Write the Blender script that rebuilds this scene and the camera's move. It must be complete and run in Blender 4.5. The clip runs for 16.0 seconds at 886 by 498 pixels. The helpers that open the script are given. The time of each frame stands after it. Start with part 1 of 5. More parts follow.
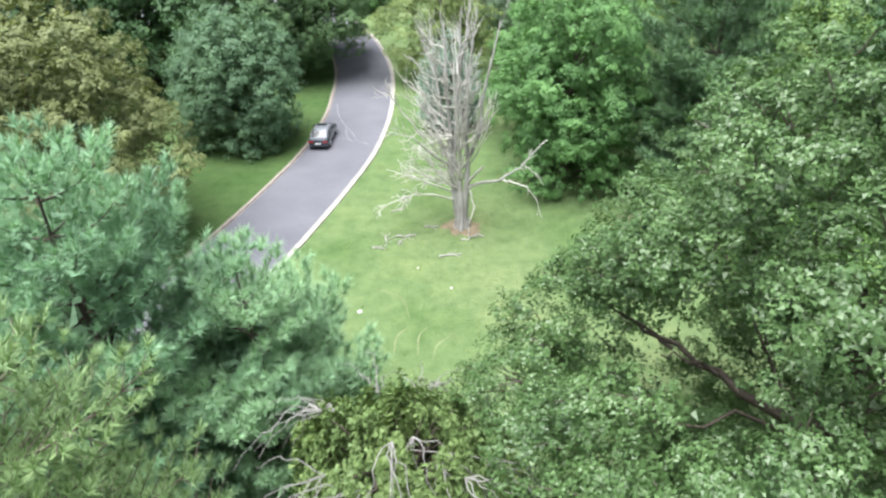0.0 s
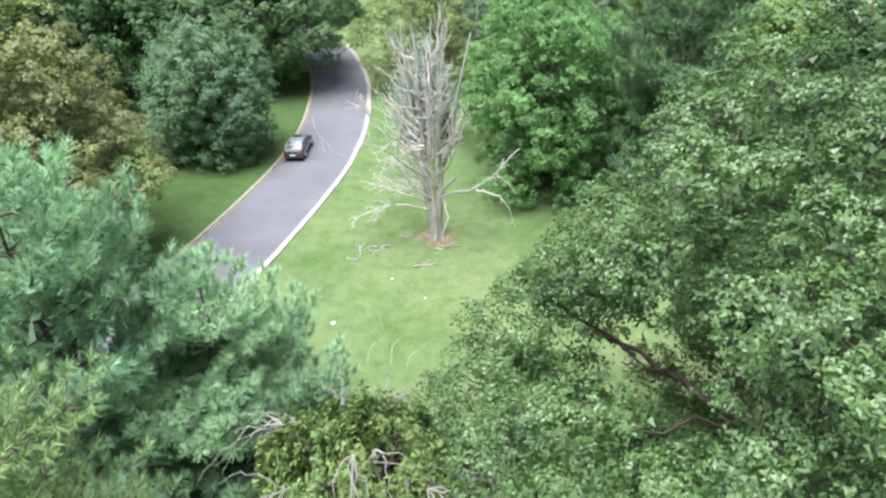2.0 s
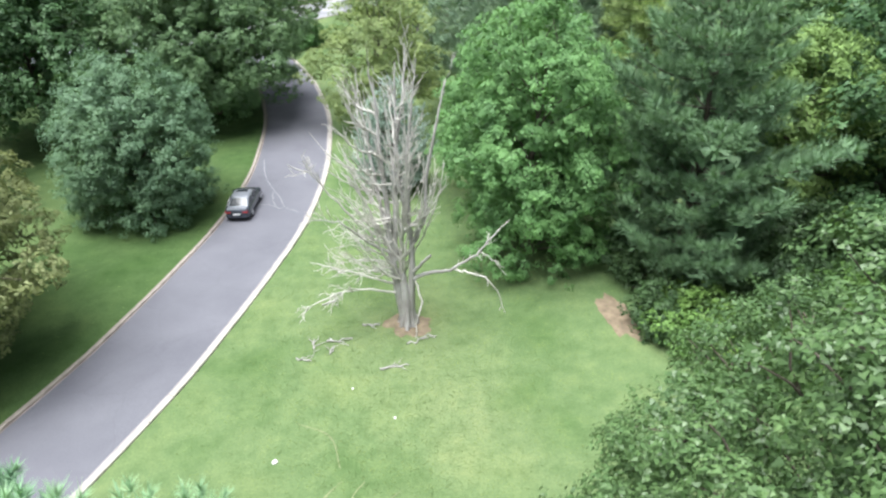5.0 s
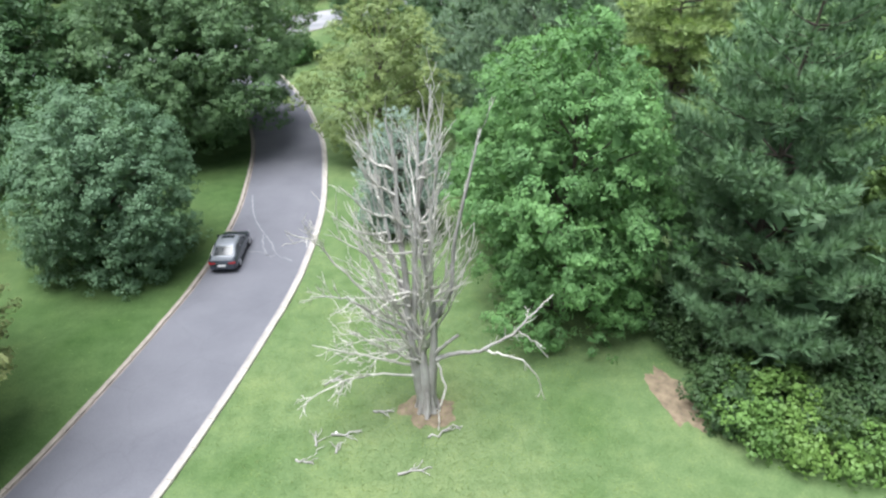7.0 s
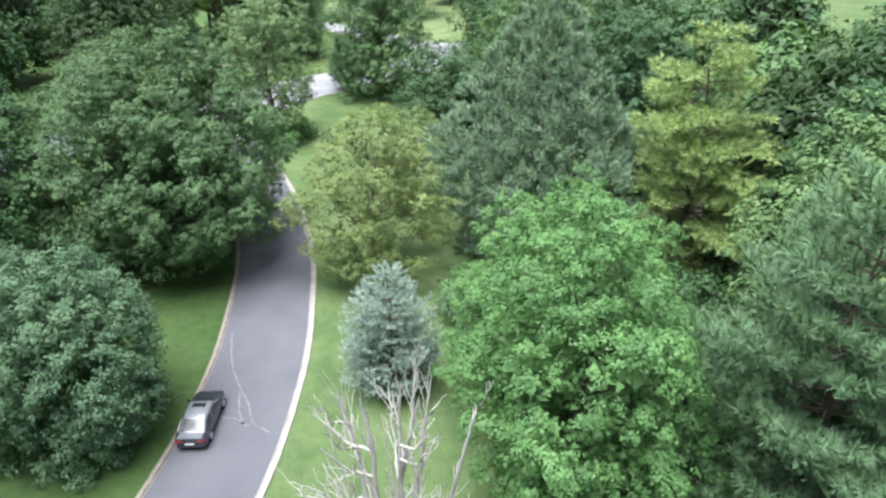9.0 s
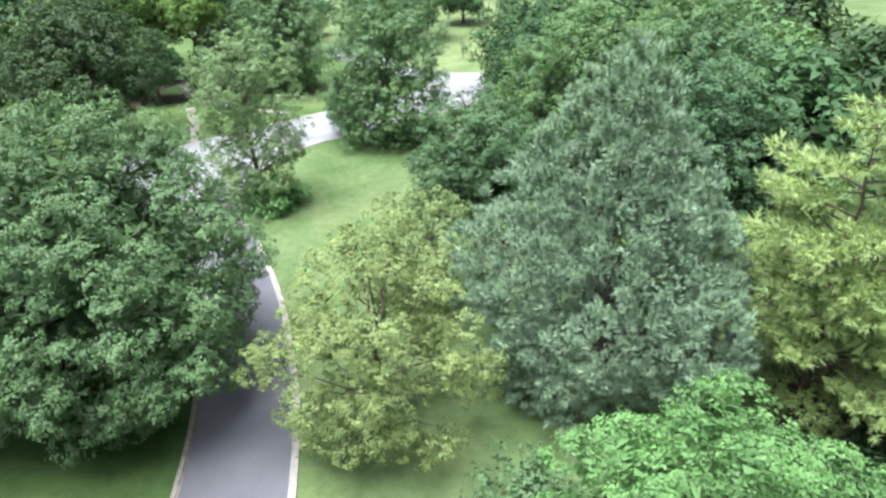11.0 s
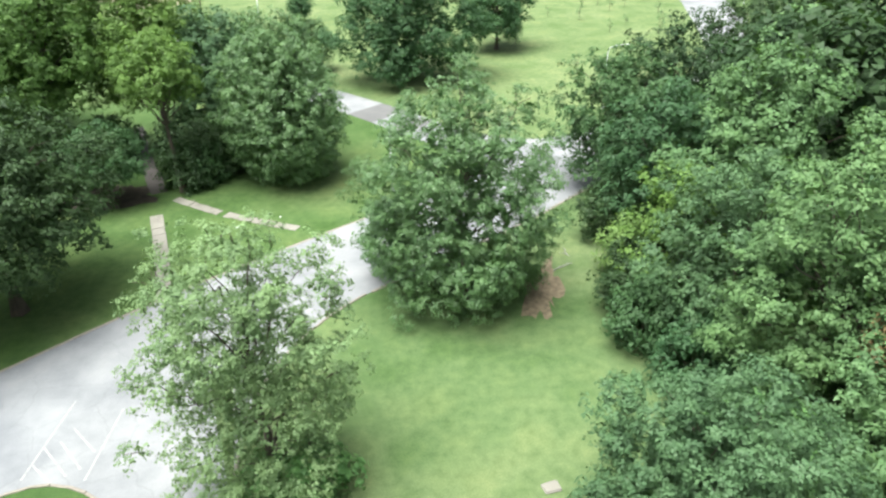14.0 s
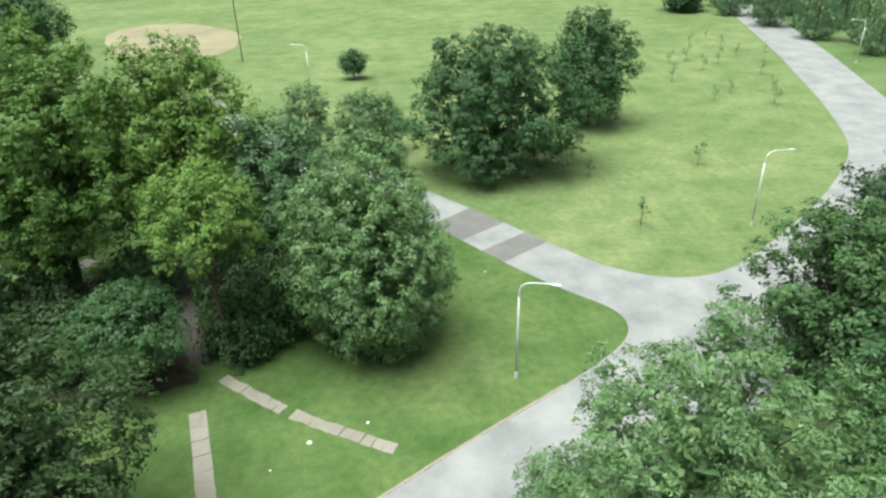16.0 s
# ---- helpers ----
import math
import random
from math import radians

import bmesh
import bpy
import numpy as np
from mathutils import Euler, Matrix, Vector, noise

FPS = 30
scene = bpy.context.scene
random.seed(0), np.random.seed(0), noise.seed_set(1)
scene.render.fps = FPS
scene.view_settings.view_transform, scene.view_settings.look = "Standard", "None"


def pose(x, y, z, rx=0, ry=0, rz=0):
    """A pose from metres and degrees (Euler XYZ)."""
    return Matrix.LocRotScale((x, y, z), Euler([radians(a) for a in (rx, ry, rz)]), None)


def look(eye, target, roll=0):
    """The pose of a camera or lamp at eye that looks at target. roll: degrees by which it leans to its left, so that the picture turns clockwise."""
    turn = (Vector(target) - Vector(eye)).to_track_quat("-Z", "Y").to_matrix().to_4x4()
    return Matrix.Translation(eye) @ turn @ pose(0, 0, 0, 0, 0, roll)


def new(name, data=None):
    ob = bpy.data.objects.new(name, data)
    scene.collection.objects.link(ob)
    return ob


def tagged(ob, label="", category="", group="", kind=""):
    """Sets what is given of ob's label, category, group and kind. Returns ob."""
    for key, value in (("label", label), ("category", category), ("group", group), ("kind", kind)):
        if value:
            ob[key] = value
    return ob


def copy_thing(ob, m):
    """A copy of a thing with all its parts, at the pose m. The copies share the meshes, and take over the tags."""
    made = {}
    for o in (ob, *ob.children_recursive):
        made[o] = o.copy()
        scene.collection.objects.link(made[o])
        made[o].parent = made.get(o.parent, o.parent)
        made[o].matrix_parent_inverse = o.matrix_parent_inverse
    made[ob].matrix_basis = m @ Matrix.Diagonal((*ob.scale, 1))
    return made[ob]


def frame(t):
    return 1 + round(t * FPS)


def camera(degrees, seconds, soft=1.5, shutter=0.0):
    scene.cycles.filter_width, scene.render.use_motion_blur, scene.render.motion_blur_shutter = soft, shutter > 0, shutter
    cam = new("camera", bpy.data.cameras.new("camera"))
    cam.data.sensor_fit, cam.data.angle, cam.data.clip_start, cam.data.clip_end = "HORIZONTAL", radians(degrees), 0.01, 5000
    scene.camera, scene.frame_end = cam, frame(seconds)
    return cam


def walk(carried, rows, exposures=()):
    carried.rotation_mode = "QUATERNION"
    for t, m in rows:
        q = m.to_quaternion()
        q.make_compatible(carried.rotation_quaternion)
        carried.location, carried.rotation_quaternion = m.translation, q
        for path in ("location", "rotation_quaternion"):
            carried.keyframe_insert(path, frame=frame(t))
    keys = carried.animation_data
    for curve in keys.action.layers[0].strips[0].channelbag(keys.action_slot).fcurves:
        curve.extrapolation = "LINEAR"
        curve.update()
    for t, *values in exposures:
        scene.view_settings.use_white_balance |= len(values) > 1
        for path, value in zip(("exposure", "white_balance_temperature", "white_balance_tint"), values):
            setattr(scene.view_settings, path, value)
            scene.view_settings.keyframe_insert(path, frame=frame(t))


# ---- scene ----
cam = camera(68.0, 16.0, soft=2.4)
PATH = [
    (0, (0.294, -0.836, 23.381), (0.266, 0.85, 22.306), -1.5),
    (1, (0.601, -0.923, 23.569), (0.595, 0.775, 22.512), -1.2),
    (2, (0.95, -0.876, 23.447), (0.971, 0.824, 22.395), -1.4),
    (3, (1.143, -0.909, 23.109), (1.192, 0.795, 22.063), -1.4),
    (3.5, (1.235, -0.343, 23.133), (1.302, 1.356, 22.08), -1.2),
    (4, (1.455, 2.712, 23.022), (1.54, 4.414, 21.973), -1.1),
    (4.5, (1.49, 6.264, 22.899), (1.585, 7.972, 21.862), -1.1),
    (4.7, (1.508, 7.329, 22.811), (1.599, 9.042, 21.783), -1.4),
    (6.8, (0.005, 14.618, 22.654), (0.133, 16.334, 21.636), -1.2),
    (7, (-0.016, 15.398, 22.574), (0.123, 17.117, 21.562), -1.0),
    (7.5, (0.096, 17.384, 22.962), (0.248, 19.106, 21.956), -0.8),
    (8, (0.345, 19.665, 27.173), (0.505, 21.373, 26.146), -1.2),
    (8.2, (0.593, 20.173, 28.197), (0.742, 21.902, 27.203), -1.1),
    (10.3, (1.858, 33.883, 28.071), (1.967, 35.64, 27.122), -1.3),
    (10.5, (1.897, 35.795, 28.137), (2.002, 37.554, 27.192), -1.4),
    (11, (1.072, 41.218, 28.393), (1.187, 42.979, 27.453), -1.2),
    (11.5, (0.05, 46.574, 28.888), (0.167, 48.334, 27.944), -1.3),
    (12, (-1.44, 51.152, 29.355), (-1.312, 52.909, 28.409), -1.5),
    (12.5, (-2.542, 56.902, 29.812), (-2.413, 58.655, 28.856), -1.6),
    (13, (-3.832, 63.231, 30.613), (-3.688, 64.974, 29.642), -1.3),
    (13.5, (-4.78, 70.815, 31.059), (-4.632, 72.557, 30.088), -1.1),
    (14, (-5.914, 77.92, 31.984), (-5.76, 79.652, 30.997), -1.7),
    (14.5, (-7.601, 85.324, 32.349), (-7.441, 87.067, 31.382), -0.8),
    (15, (-9.625, 92.7, 32.793), (-9.461, 94.445, 31.829), -0.8),
    (15.5, (-11.646, 99.826, 33.205), (-11.511, 101.579, 32.251), -1.2),
    (16, (-13.573, 104.124, 36.261), (-13.481, 105.887, 35.321), -1.6),
]
LIGHT = [(t, stops, kelvin, tint) for t, stops, kelvin, tint in ((0.0, 1.4, 6120, 10), (4.0, 1.41, 6060, 10), (4.6, 1.34, 6060, 10), (7.0, 1.1, 5960, 10), (8.2, 1.12, 5960, 10), (10.5, 1.33, 5980, 10), (11.0, 1.42, 5980, 9), (12.5, 1.45, 6150, 7), (13.0, 1.4, 6200, 5), (14.5, 1.1, 6380, 1), (16.0, 0.76, 6480, -4))]
walk(cam, [(t, look(eye, target, roll)) for t, eye, target, roll in PATH], LIGHT)

# world and light: a bright, thinly clouded sky
world = bpy.data.worlds.new("sky")
scene.world = world
world.use_nodes = True
wt = world.node_tree
sky = wt.nodes.new("ShaderNodeTexSky")
sky.sky_type, sky.sun_disc = "NISHITA", False
sky.sun_elevation, sky.sun_rotation = radians(73), radians(241)
sky.air_density, sky.dust_density, sky.ozone_density = 1.0, 4.0, 1.0
soft_sky = wt.nodes.new("ShaderNodeHueSaturation")
soft_sky.inputs["Saturation"].default_value = 0.35
wt.links.new(sky.outputs[0], soft_sky.inputs["Color"])
wt.links.new(soft_sky.outputs[0], wt.nodes["Background"].inputs[0])
wt.nodes["Background"].inputs[1].default_value = 0.085
sun = new("sun", bpy.data.lights.new("sun", "SUN"))
sun.data.energy, sun.data.angle, sun.data.color = 4.1, radians(52), (1.0, 0.97, 0.92)
sun.matrix_world = look((-14, -8, 70), (0, 0, 0))


# ---------------------------------------------------------------- materials
def nodes_of(name):
    m = bpy.data.materials.new(name)
    m.use_nodes = True
    return m, m.node_tree, m.node_tree.nodes["Principled BSDF"]


def node(nt, kind, **kw):
    n = nt.nodes.new(kind)
    for k, v in kw.items():
        n.inputs[k].default_value = v
    return n


def ramp(nt, fac, stops):
    r = nt.nodes.new("ShaderNodeValToRGB")
    e = r.color_ramp.elements
    while len(e) < len(stops):
        e.new(0.5)
    for el, (p, c) in zip(e, stops):
        el.position, el.color = p, (*c, 1)
    nt.links.new(fac, r.inputs[0])
    return r.outputs[0]


def mix(nt, fac, a, b, how="MIX"):
    m = nt.nodes.new("ShaderNodeMix")
    m.data_type, m.blend_type = "RGBA", how
    if isinstance(fac, (int, float)):
        m.inputs[0].default_value = fac
    else:
        nt.links.new(fac, m.inputs[0])
    for sock, v in ((m.inputs[6], a), (m.inputs[7], b)):
        if isinstance(v, tuple):
            sock.default_value = (*v, 1)
        else:
            nt.links.new(v, sock)
    return m.outputs[2]


def place(nt, scale=1.0):
    g = nt.nodes.new("ShaderNodeNewGeometry")
    return g.outputs["Position"], g


def noise_of(nt, vec, scale, detail=3.0, rough=0.55):
    n = node(nt, "ShaderNodeTexNoise", Scale=scale, Detail=detail, Roughness=rough)
    nt.links.new(vec, n.inputs["Vector"])
    return n.outputs["Fac"]


def bumped(nt, bsdf, height, strength, distance):
    b = node(nt, "ShaderNodeBump", Strength=strength, Distance=distance)
    nt.links.new(height, b.inputs["Height"])
    nt.links.new(b.outputs[0], bsdf.inputs["Normal"])


def leaf_material(name, dark, mid, light, gloss=0.55, glow=0.22, shine=0.25, vary=0.24):
    """Leaves: each one its own tone, boughs of lighter and darker growth, thin enough to let light through."""
    dark = tuple(vary * p + (1 - vary) * q for p, q in zip(dark, mid))
    light = tuple(vary * p + (1 - vary) * q for p, q in zip(light, mid))
    m, nt, b = nodes_of(name)
    vec, geo = place(nt)
    own = ramp(nt, geo.outputs["Random Per Island"], [(0.0, dark), (0.45, mid), (1.0, light)])
    n = noise_of(nt, vec, 0.55, 2.0)
    tone = ramp(nt, n, [(0.32, (0.72, 0.75, 0.72)), (0.68, (1.2, 1.17, 1.08))])
    col = mix(nt, 1.0, own, tone, "MULTIPLY")
    info = nt.nodes.new("ShaderNodeObjectInfo")
    col = mix(nt, 1.0, col, ramp(nt, info.outputs["Random"], [(0.0, (0.85, 0.9, 0.9)), (1.0, (1.12, 1.06, 0.98))]), "MULTIPLY")
    nt.links.new(col, b.inputs["Base Color"])
    b.inputs["Roughness"].default_value = gloss
    b.inputs["Specular IOR Level"].default_value = shine
    t = nt.nodes.new("ShaderNodeBsdfTranslucent")
    nt.links.new(mix(nt, 1.0, col, (1.25, 1.3, 0.6), "MULTIPLY"), t.inputs[0])
    s = nt.nodes.new("ShaderNodeMixShader")
    s.inputs[0].default_value = glow
    nt.links.new(b.outputs[0], s.inputs[1])
    nt.links.new(t.outputs[0], s.inputs[2])
    nt.links.new(s.outputs[0], nt.nodes["Material Output"].inputs["Surface"])
    return m


def bark_material(name, a, c, scale=6.0):
    m, nt, b = nodes_of(name)
    co = nt.nodes.new("ShaderNodeTexCoord")
    mp = node(nt, "ShaderNodeMapping", Scale=(1, 1, 0.15))
    nt.links.new(co.outputs["Object"], mp.inputs[0])
    n = noise_of(nt, mp.outputs[0], scale, 5.0, 0.65)
    patch = noise_of(nt, co.outputs["Object"], 0.9, 2.0)
    col = mix(nt, 0.5, ramp(nt, n, [(0.3, a), (0.7, c)]), ramp(nt, patch, [(0.35, a), (0.65, c)]))
    nt.links.new(col, b.inputs["Base Color"])
    b.inputs["Roughness"].default_value = 0.85
    bumped(nt, b, n, 0.6, 0.03)
    return m


def plain_material(name, colour, rough=0.5, metal=0.0, wear=0.12, scale=4.0, bump=0.0):
    m, nt, b = nodes_of(name)
    co = nt.nodes.new("ShaderNodeTexCoord")
    n = noise_of(nt, co.outputs["Object"], scale, 4.0)
    lo = tuple(v * (1 - wear) for v in colour)
    hi = tuple(min(1, v * (1 + wear)) for v in colour)
    nt.links.new(ramp(nt, n, [(0.3, lo), (0.7, hi)]), b.inputs["Base Color"])
    b.inputs["Roughness"].default_value, b.inputs["Metallic"].default_value = rough, metal
    if bump:
        bumped(nt, b, n, 0.4, bump)
    return m


def grass_material(name, low, mid, high):
    m, nt, b = nodes_of(name)
    vec, _ = place(nt)
    big = noise_of(nt, vec, 0.045, 3.0)
    midn = noise_of(nt, vec, 0.2, 3.0, 0.55)
    tuft = noise_of(nt, vec, 1.1, 4.0, 0.6)
    fine = noise_of(nt, vec, 9.0, 4.0, 0.7)
    col = ramp(nt, big, [(0.3, low), (0.5, mid), (0.72, high)])
    col = mix(nt, 0.85, col, ramp(nt, midn, [(0.28, (0.68, 0.78, 0.62)), (0.5, (1, 1, 1)), (0.72, (1.28, 1.16, 1.14))]), "MULTIPLY")
    col = mix(nt, 0.95, col, ramp(nt, tuft, [(0.25, (0.72, 0.78, 0.7)), (0.5, (1, 1, 1)), (0.78, (1.3, 1.2, 1.2))]), "MULTIPLY")
    col = mix(nt, 0.9, col, ramp(nt, fine, [(0.25, (0.65, 0.7, 0.62)), (0.5, (1, 1, 1)), (0.78, (1.35, 1.28, 1.25))]), "MULTIPLY")
    nt.links.new(col, b.inputs["Base Color"])
    b.inputs["Roughness"].default_value = 0.9
    b.inputs["Specular IOR Level"].default_value = 0.15
    bumped(nt, b, fine, 0.5, 0.05)
    return m


def paving_material(name, lo, hi, crack=0.35, stain=0.3):
    m, nt, b = nodes_of(name)
    vec, _ = place(nt)
    grain = noise_of(nt, vec, 22.0, 4.0, 0.7)
    patch = noise_of(nt, vec, 0.22, 4.0, 0.6)
    col = ramp(nt, patch, [(0.3, lo), (0.7, hi)])
    col = mix(nt, 0.5, col, ramp(nt, grain, [(0.3, (0.72, 0.72, 0.74)), (0.7, (1.22, 1.2, 1.18))]), "MULTIPLY")
    v = nt.nodes.new("ShaderNodeTexVoronoi")
    v.feature = "DISTANCE_TO_EDGE"
    v.inputs["Scale"].default_value = 0.2
    wob = node(nt, "ShaderNodeTexNoise", Scale=0.7, Detail=4.0)
    nt.links.new(vec, wob.inputs["Vector"])
    add = nt.nodes.new("ShaderNodeMix")
    add.data_type, add.blend_type = "RGBA", "ADD"
    add.inputs[0].default_value = 1.0
    nt.links.new(vec, add.inputs[6])
    nt.links.new(wob.outputs["Color"], add.inputs[7])
    nt.links.new(add.outputs[2], v.inputs["Vector"])
    line = ramp(nt, v.outputs["Distance"], [(0.0, (0.45, 0.45, 0.45)), (0.012, (1, 1, 1))])
    col = mix(nt, crack, col, line, "MULTIPLY")
    nt.links.new(col, b.inputs["Base Color"])
    b.inputs["Roughness"].default_value = 0.88
    bumped(nt, b, grain, 0.3, 0.01)
    return m


def avenue_material():
    """Worn concrete that turns blue-grey along the road, with long pale wheel tracks."""
    m = paving_material("avenue_concrete", (0.174, 0.179, 0.193), (0.283, 0.285, 0.294), 0.2)
    nt = m.node_tree
    b = nt.nodes["Principled BSDF"]
    col = b.inputs["Base Color"].links[0].from_socket
    vec, _ = place(nt)
    part_x = nt.nodes.new("ShaderNodeSeparateXYZ")
    nt.links.new(vec, part_x.inputs[0])
    run = node(nt, "ShaderNodeMapRange", **{"From Min": -52.0, "From Max": -26.0})
    nt.links.new(part_x.outputs[0], run.inputs["Value"])
    nt.links.new(mix(nt, 1.0, col, ramp(nt, run.outputs[0], [(0.0, (0.62, 0.66, 0.74)), (1.0, (1, 1, 1))]), "MULTIPLY"), b.inputs["Base Color"])
    return m


GRASS = grass_material("grass", (0.075, 0.122, 0.046), (0.1, 0.149, 0.062), (0.14, 0.178, 0.083))
PALE_GRASS = grass_material("pale_grass", (0.105, 0.152, 0.062), (0.13, 0.178, 0.076), (0.165, 0.205, 0.098))
PARK_GRASS = grass_material("park_grass", (0.058, 0.104, 0.032), (0.077, 0.126, 0.043), (0.108, 0.152, 0.06))
# Greener lawn, with the tree shade of the verge put into its colour.
SHADED_GRASS = grass_material("shaded_grass", (0.043, 0.078, 0.024), (0.054, 0.095, 0.031), (0.075, 0.114, 0.043))
ASPHALT = paving_material("asphalt", (0.093, 0.094, 0.110), (0.125, 0.126, 0.143), 0.12)
PALE_ROAD = paving_material("worn_concrete", (0.174, 0.179, 0.193), (0.283, 0.285, 0.294), 0.2)
AVENUE_ROAD = avenue_material()
PATH_STONE = paving_material("path_concrete", (0.190, 0.176, 0.152), (0.274, 0.257, 0.228), 0.3)
DARK_PATCH = paving_material("tar_patch", (0.114, 0.112, 0.114), (0.163, 0.160, 0.160), 0.2)
KERB = plain_material("kerb_concrete", (0.339, 0.316, 0.277), 0.85, 0, 0.25, 1.4, 0.01)
OLD_KERB = plain_material("stained_kerb", (0.262, 0.231, 0.196), 0.9, 0, 0.45, 0.9, 0.015)
# Leaf litter, its brown kept dark to include shade beneath the trees.
SHADED_LITTER = plain_material("shaded_leaf_litter", (0.046, 0.037, 0.028), 0.95, 0, 0.4, 0.8, 0.05)
DRY_DIRT = plain_material("dry_dirt", (0.223, 0.200, 0.131), 0.95, 0, 0.25, 0.05, 0.03)
EARTH = plain_material("bare_earth", (0.173, 0.135, 0.089), 0.95, 0, 0.4, 2.0, 0.04)
WHITE_LINE = plain_material("road_paint", (0.3, 0.3, 0.3), 0.8, 0, 0.25, 3.0)
BARK = bark_material("brown_bark", (0.045, 0.034, 0.026), (0.12, 0.095, 0.075))
DEAD_WOOD = bark_material("bare_dead_wood", (0.2, 0.185, 0.168), (0.46, 0.45, 0.43))
GREY_TWIG = bark_material("grey_twig", (0.15, 0.143, 0.135), (0.31, 0.3, 0.285))
PALE_SEAL = plain_material("pale_seal", (0.18, 0.187, 0.2), 0.8, 0, 0.2, 2.0)
STAINED = plain_material("stained_gutter", (0.17, 0.145, 0.13), 0.9, 0, 0.4, 0.6, 0.01)
GUTTER = plain_material("gutter_concrete", (0.27, 0.25, 0.24), 0.9, 0, 0.22, 0.8, 0.01)
STEEL = plain_material("galvanised_steel", (0.6, 0.62, 0.63), 0.45, 0.3, 0.1)

OAK_LEAF = leaf_material("oak_leaf", (0.055, 0.112, 0.054), (0.094, 0.172, 0.085), (0.166, 0.253, 0.146))
DARK_LEAF = leaf_material("dark_leaf", (0.036, 0.084, 0.036), (0.062, 0.13, 0.056), (0.11, 0.195, 0.09))
MAPLE_LEAF = leaf_material("maple_leaf", (0.07, 0.157, 0.06), (0.116, 0.241, 0.092), (0.193, 0.338, 0.142))
LIME_LEAF = leaf_material("lime_leaf", (0.093, 0.167, 0.053), (0.152, 0.246, 0.078), (0.226, 0.325, 0.130))
BRONZE_LEAF = leaf_material("bronze_leaf", (0.102, 0.134, 0.052), (0.168, 0.200, 0.091), (0.253, 0.281, 0.140))
PALE_LEAF = leaf_material("pale_leaf", (0.133, 0.197, 0.077), (0.206, 0.273, 0.11), (0.302, 0.363, 0.166))
PINE_NEEDLE = leaf_material("pine_needle", (0.145, 0.275, 0.17), (0.27, 0.43, 0.275), (0.43, 0.59, 0.405), 0.5, 0.15)
BLUE_NEEDLE = leaf_material("blue_needle", (0.15, 0.24, 0.17), (0.25, 0.35, 0.26), (0.375, 0.47, 0.375), 0.6, 0.15, 0.1)
SILVER_NEEDLE = leaf_material("silver_needle", (0.2, 0.27, 0.245), (0.33, 0.41, 0.375), (0.47, 0.54, 0.51), 0.5, 0.12)
GOLD_NEEDLE = leaf_material("gold_needle", (0.15, 0.235, 0.09), (0.26, 0.37, 0.162), (0.39, 0.49, 0.262), 0.5, 0.15)
FRESH_NEEDLE = leaf_material("fresh_needle", (0.128, 0.210, 0.091), (0.212, 0.310, 0.144), (0.325, 0.420, 0.218), 0.5, 0.15)
FOREST_LEAF = leaf_material("forest_leaf", (0.075, 0.144, 0.062), (0.126, 0.223, 0.098), (0.206, 0.316, 0.155))
DRY_GRASS = plain_material("dry_grass", (0.158, 0.181, 0.089), 0.95, 0, 0.3, 1.2, 0.03)
BIRCH_LEAF = leaf_material("birch_leaf", (0.12, 0.2, 0.09), (0.185, 0.28, 0.14), (0.28, 0.385, 0.22))
DEEP_NEEDLE = leaf_material("deep_needle", (0.068, 0.147, 0.088), (0.130, 0.231, 0.138), (0.250, 0.388, 0.250), 0.5, 0.12)
SUNNY_LEAF = leaf_material("sunny_leaf", (0.074, 0.146, 0.035), (0.115, 0.209, 0.054), (0.179, 0.285, 0.088))
BLEACHED = bark_material("bleached_twig", (0.360, 0.346, 0.312), (0.624, 0.600, 0.552))
DEEP_LEAF = leaf_material("deep_leaf", (0.025, 0.054, 0.021), (0.044, 0.085, 0.035), (0.073, 0.124, 0.056))
TEAL_LEAF = leaf_material("teal_leaf", (0.082, 0.151, 0.086), (0.127, 0.214, 0.127), (0.199, 0.300, 0.193))
# Path colour darkened to carry the shade of the trees above it.
SHADED_PATH = paving_material("shaded_path", (0.065, 0.057, 0.053), (0.106, 0.095, 0.090), 0.2)
GLOSSY_LEAF = leaf_material("glossy_oak_leaf", (0.034, 0.074, 0.025), (0.078, 0.148, 0.057), (0.165, 0.262, 0.122), 0.38, 0.24, 0.42, 0.4)
ELM_LEAF = leaf_material("elm_leaf", (0.074, 0.148, 0.062), (0.132, 0.228, 0.1), (0.245, 0.35, 0.175), 0.42, 0.25, 0.4)
WILLOWY_LEAF = leaf_material("willowy_leaf", (0.085, 0.15, 0.052), (0.14, 0.215, 0.088), (0.225, 0.305, 0.145))
RED_LEAF = leaf_material("red_leaf", (0.112, 0.080, 0.040), (0.176, 0.128, 0.064), (0.256, 0.192, 0.104))


# ---------------------------------------------------------------- mesh helpers
def np_mesh(name, verts, faces, mat, smooth=False):
    me = bpy.data.meshes.new(name)
    verts, faces = np.asarray(verts, np.float32), np.asarray(faces, np.int32)
    me.vertices.add(len(verts))
    me.vertices.foreach_set("co", verts.ravel())
    me.loops.add(faces.size)
    me.loops.foreach_set("vertex_index", faces.ravel())
    me.polygons.add(len(faces))
    me.polygons.foreach_set("loop_start", np.arange(0, faces.size, faces.shape[1], dtype=np.int32))
    if smooth:
        me.polygons.foreach_set("use_smooth", np.ones(len(faces), bool))
    me.materials.append(mat)
    me.update(calc_edges=True)
    return me


def part(name, bm, material, parent, label="", smooth=False):
    """A bmesh as one mesh object under a thing."""
    me = bpy.data.meshes.new(name)
    bm.to_mesh(me)
    bm.free()
    me.materials.append(material)
    if smooth:
        for p in me.polygons:
            p.use_smooth = True
    ob = new(name, me)
    ob.parent = parent
    return tagged(ob, label)


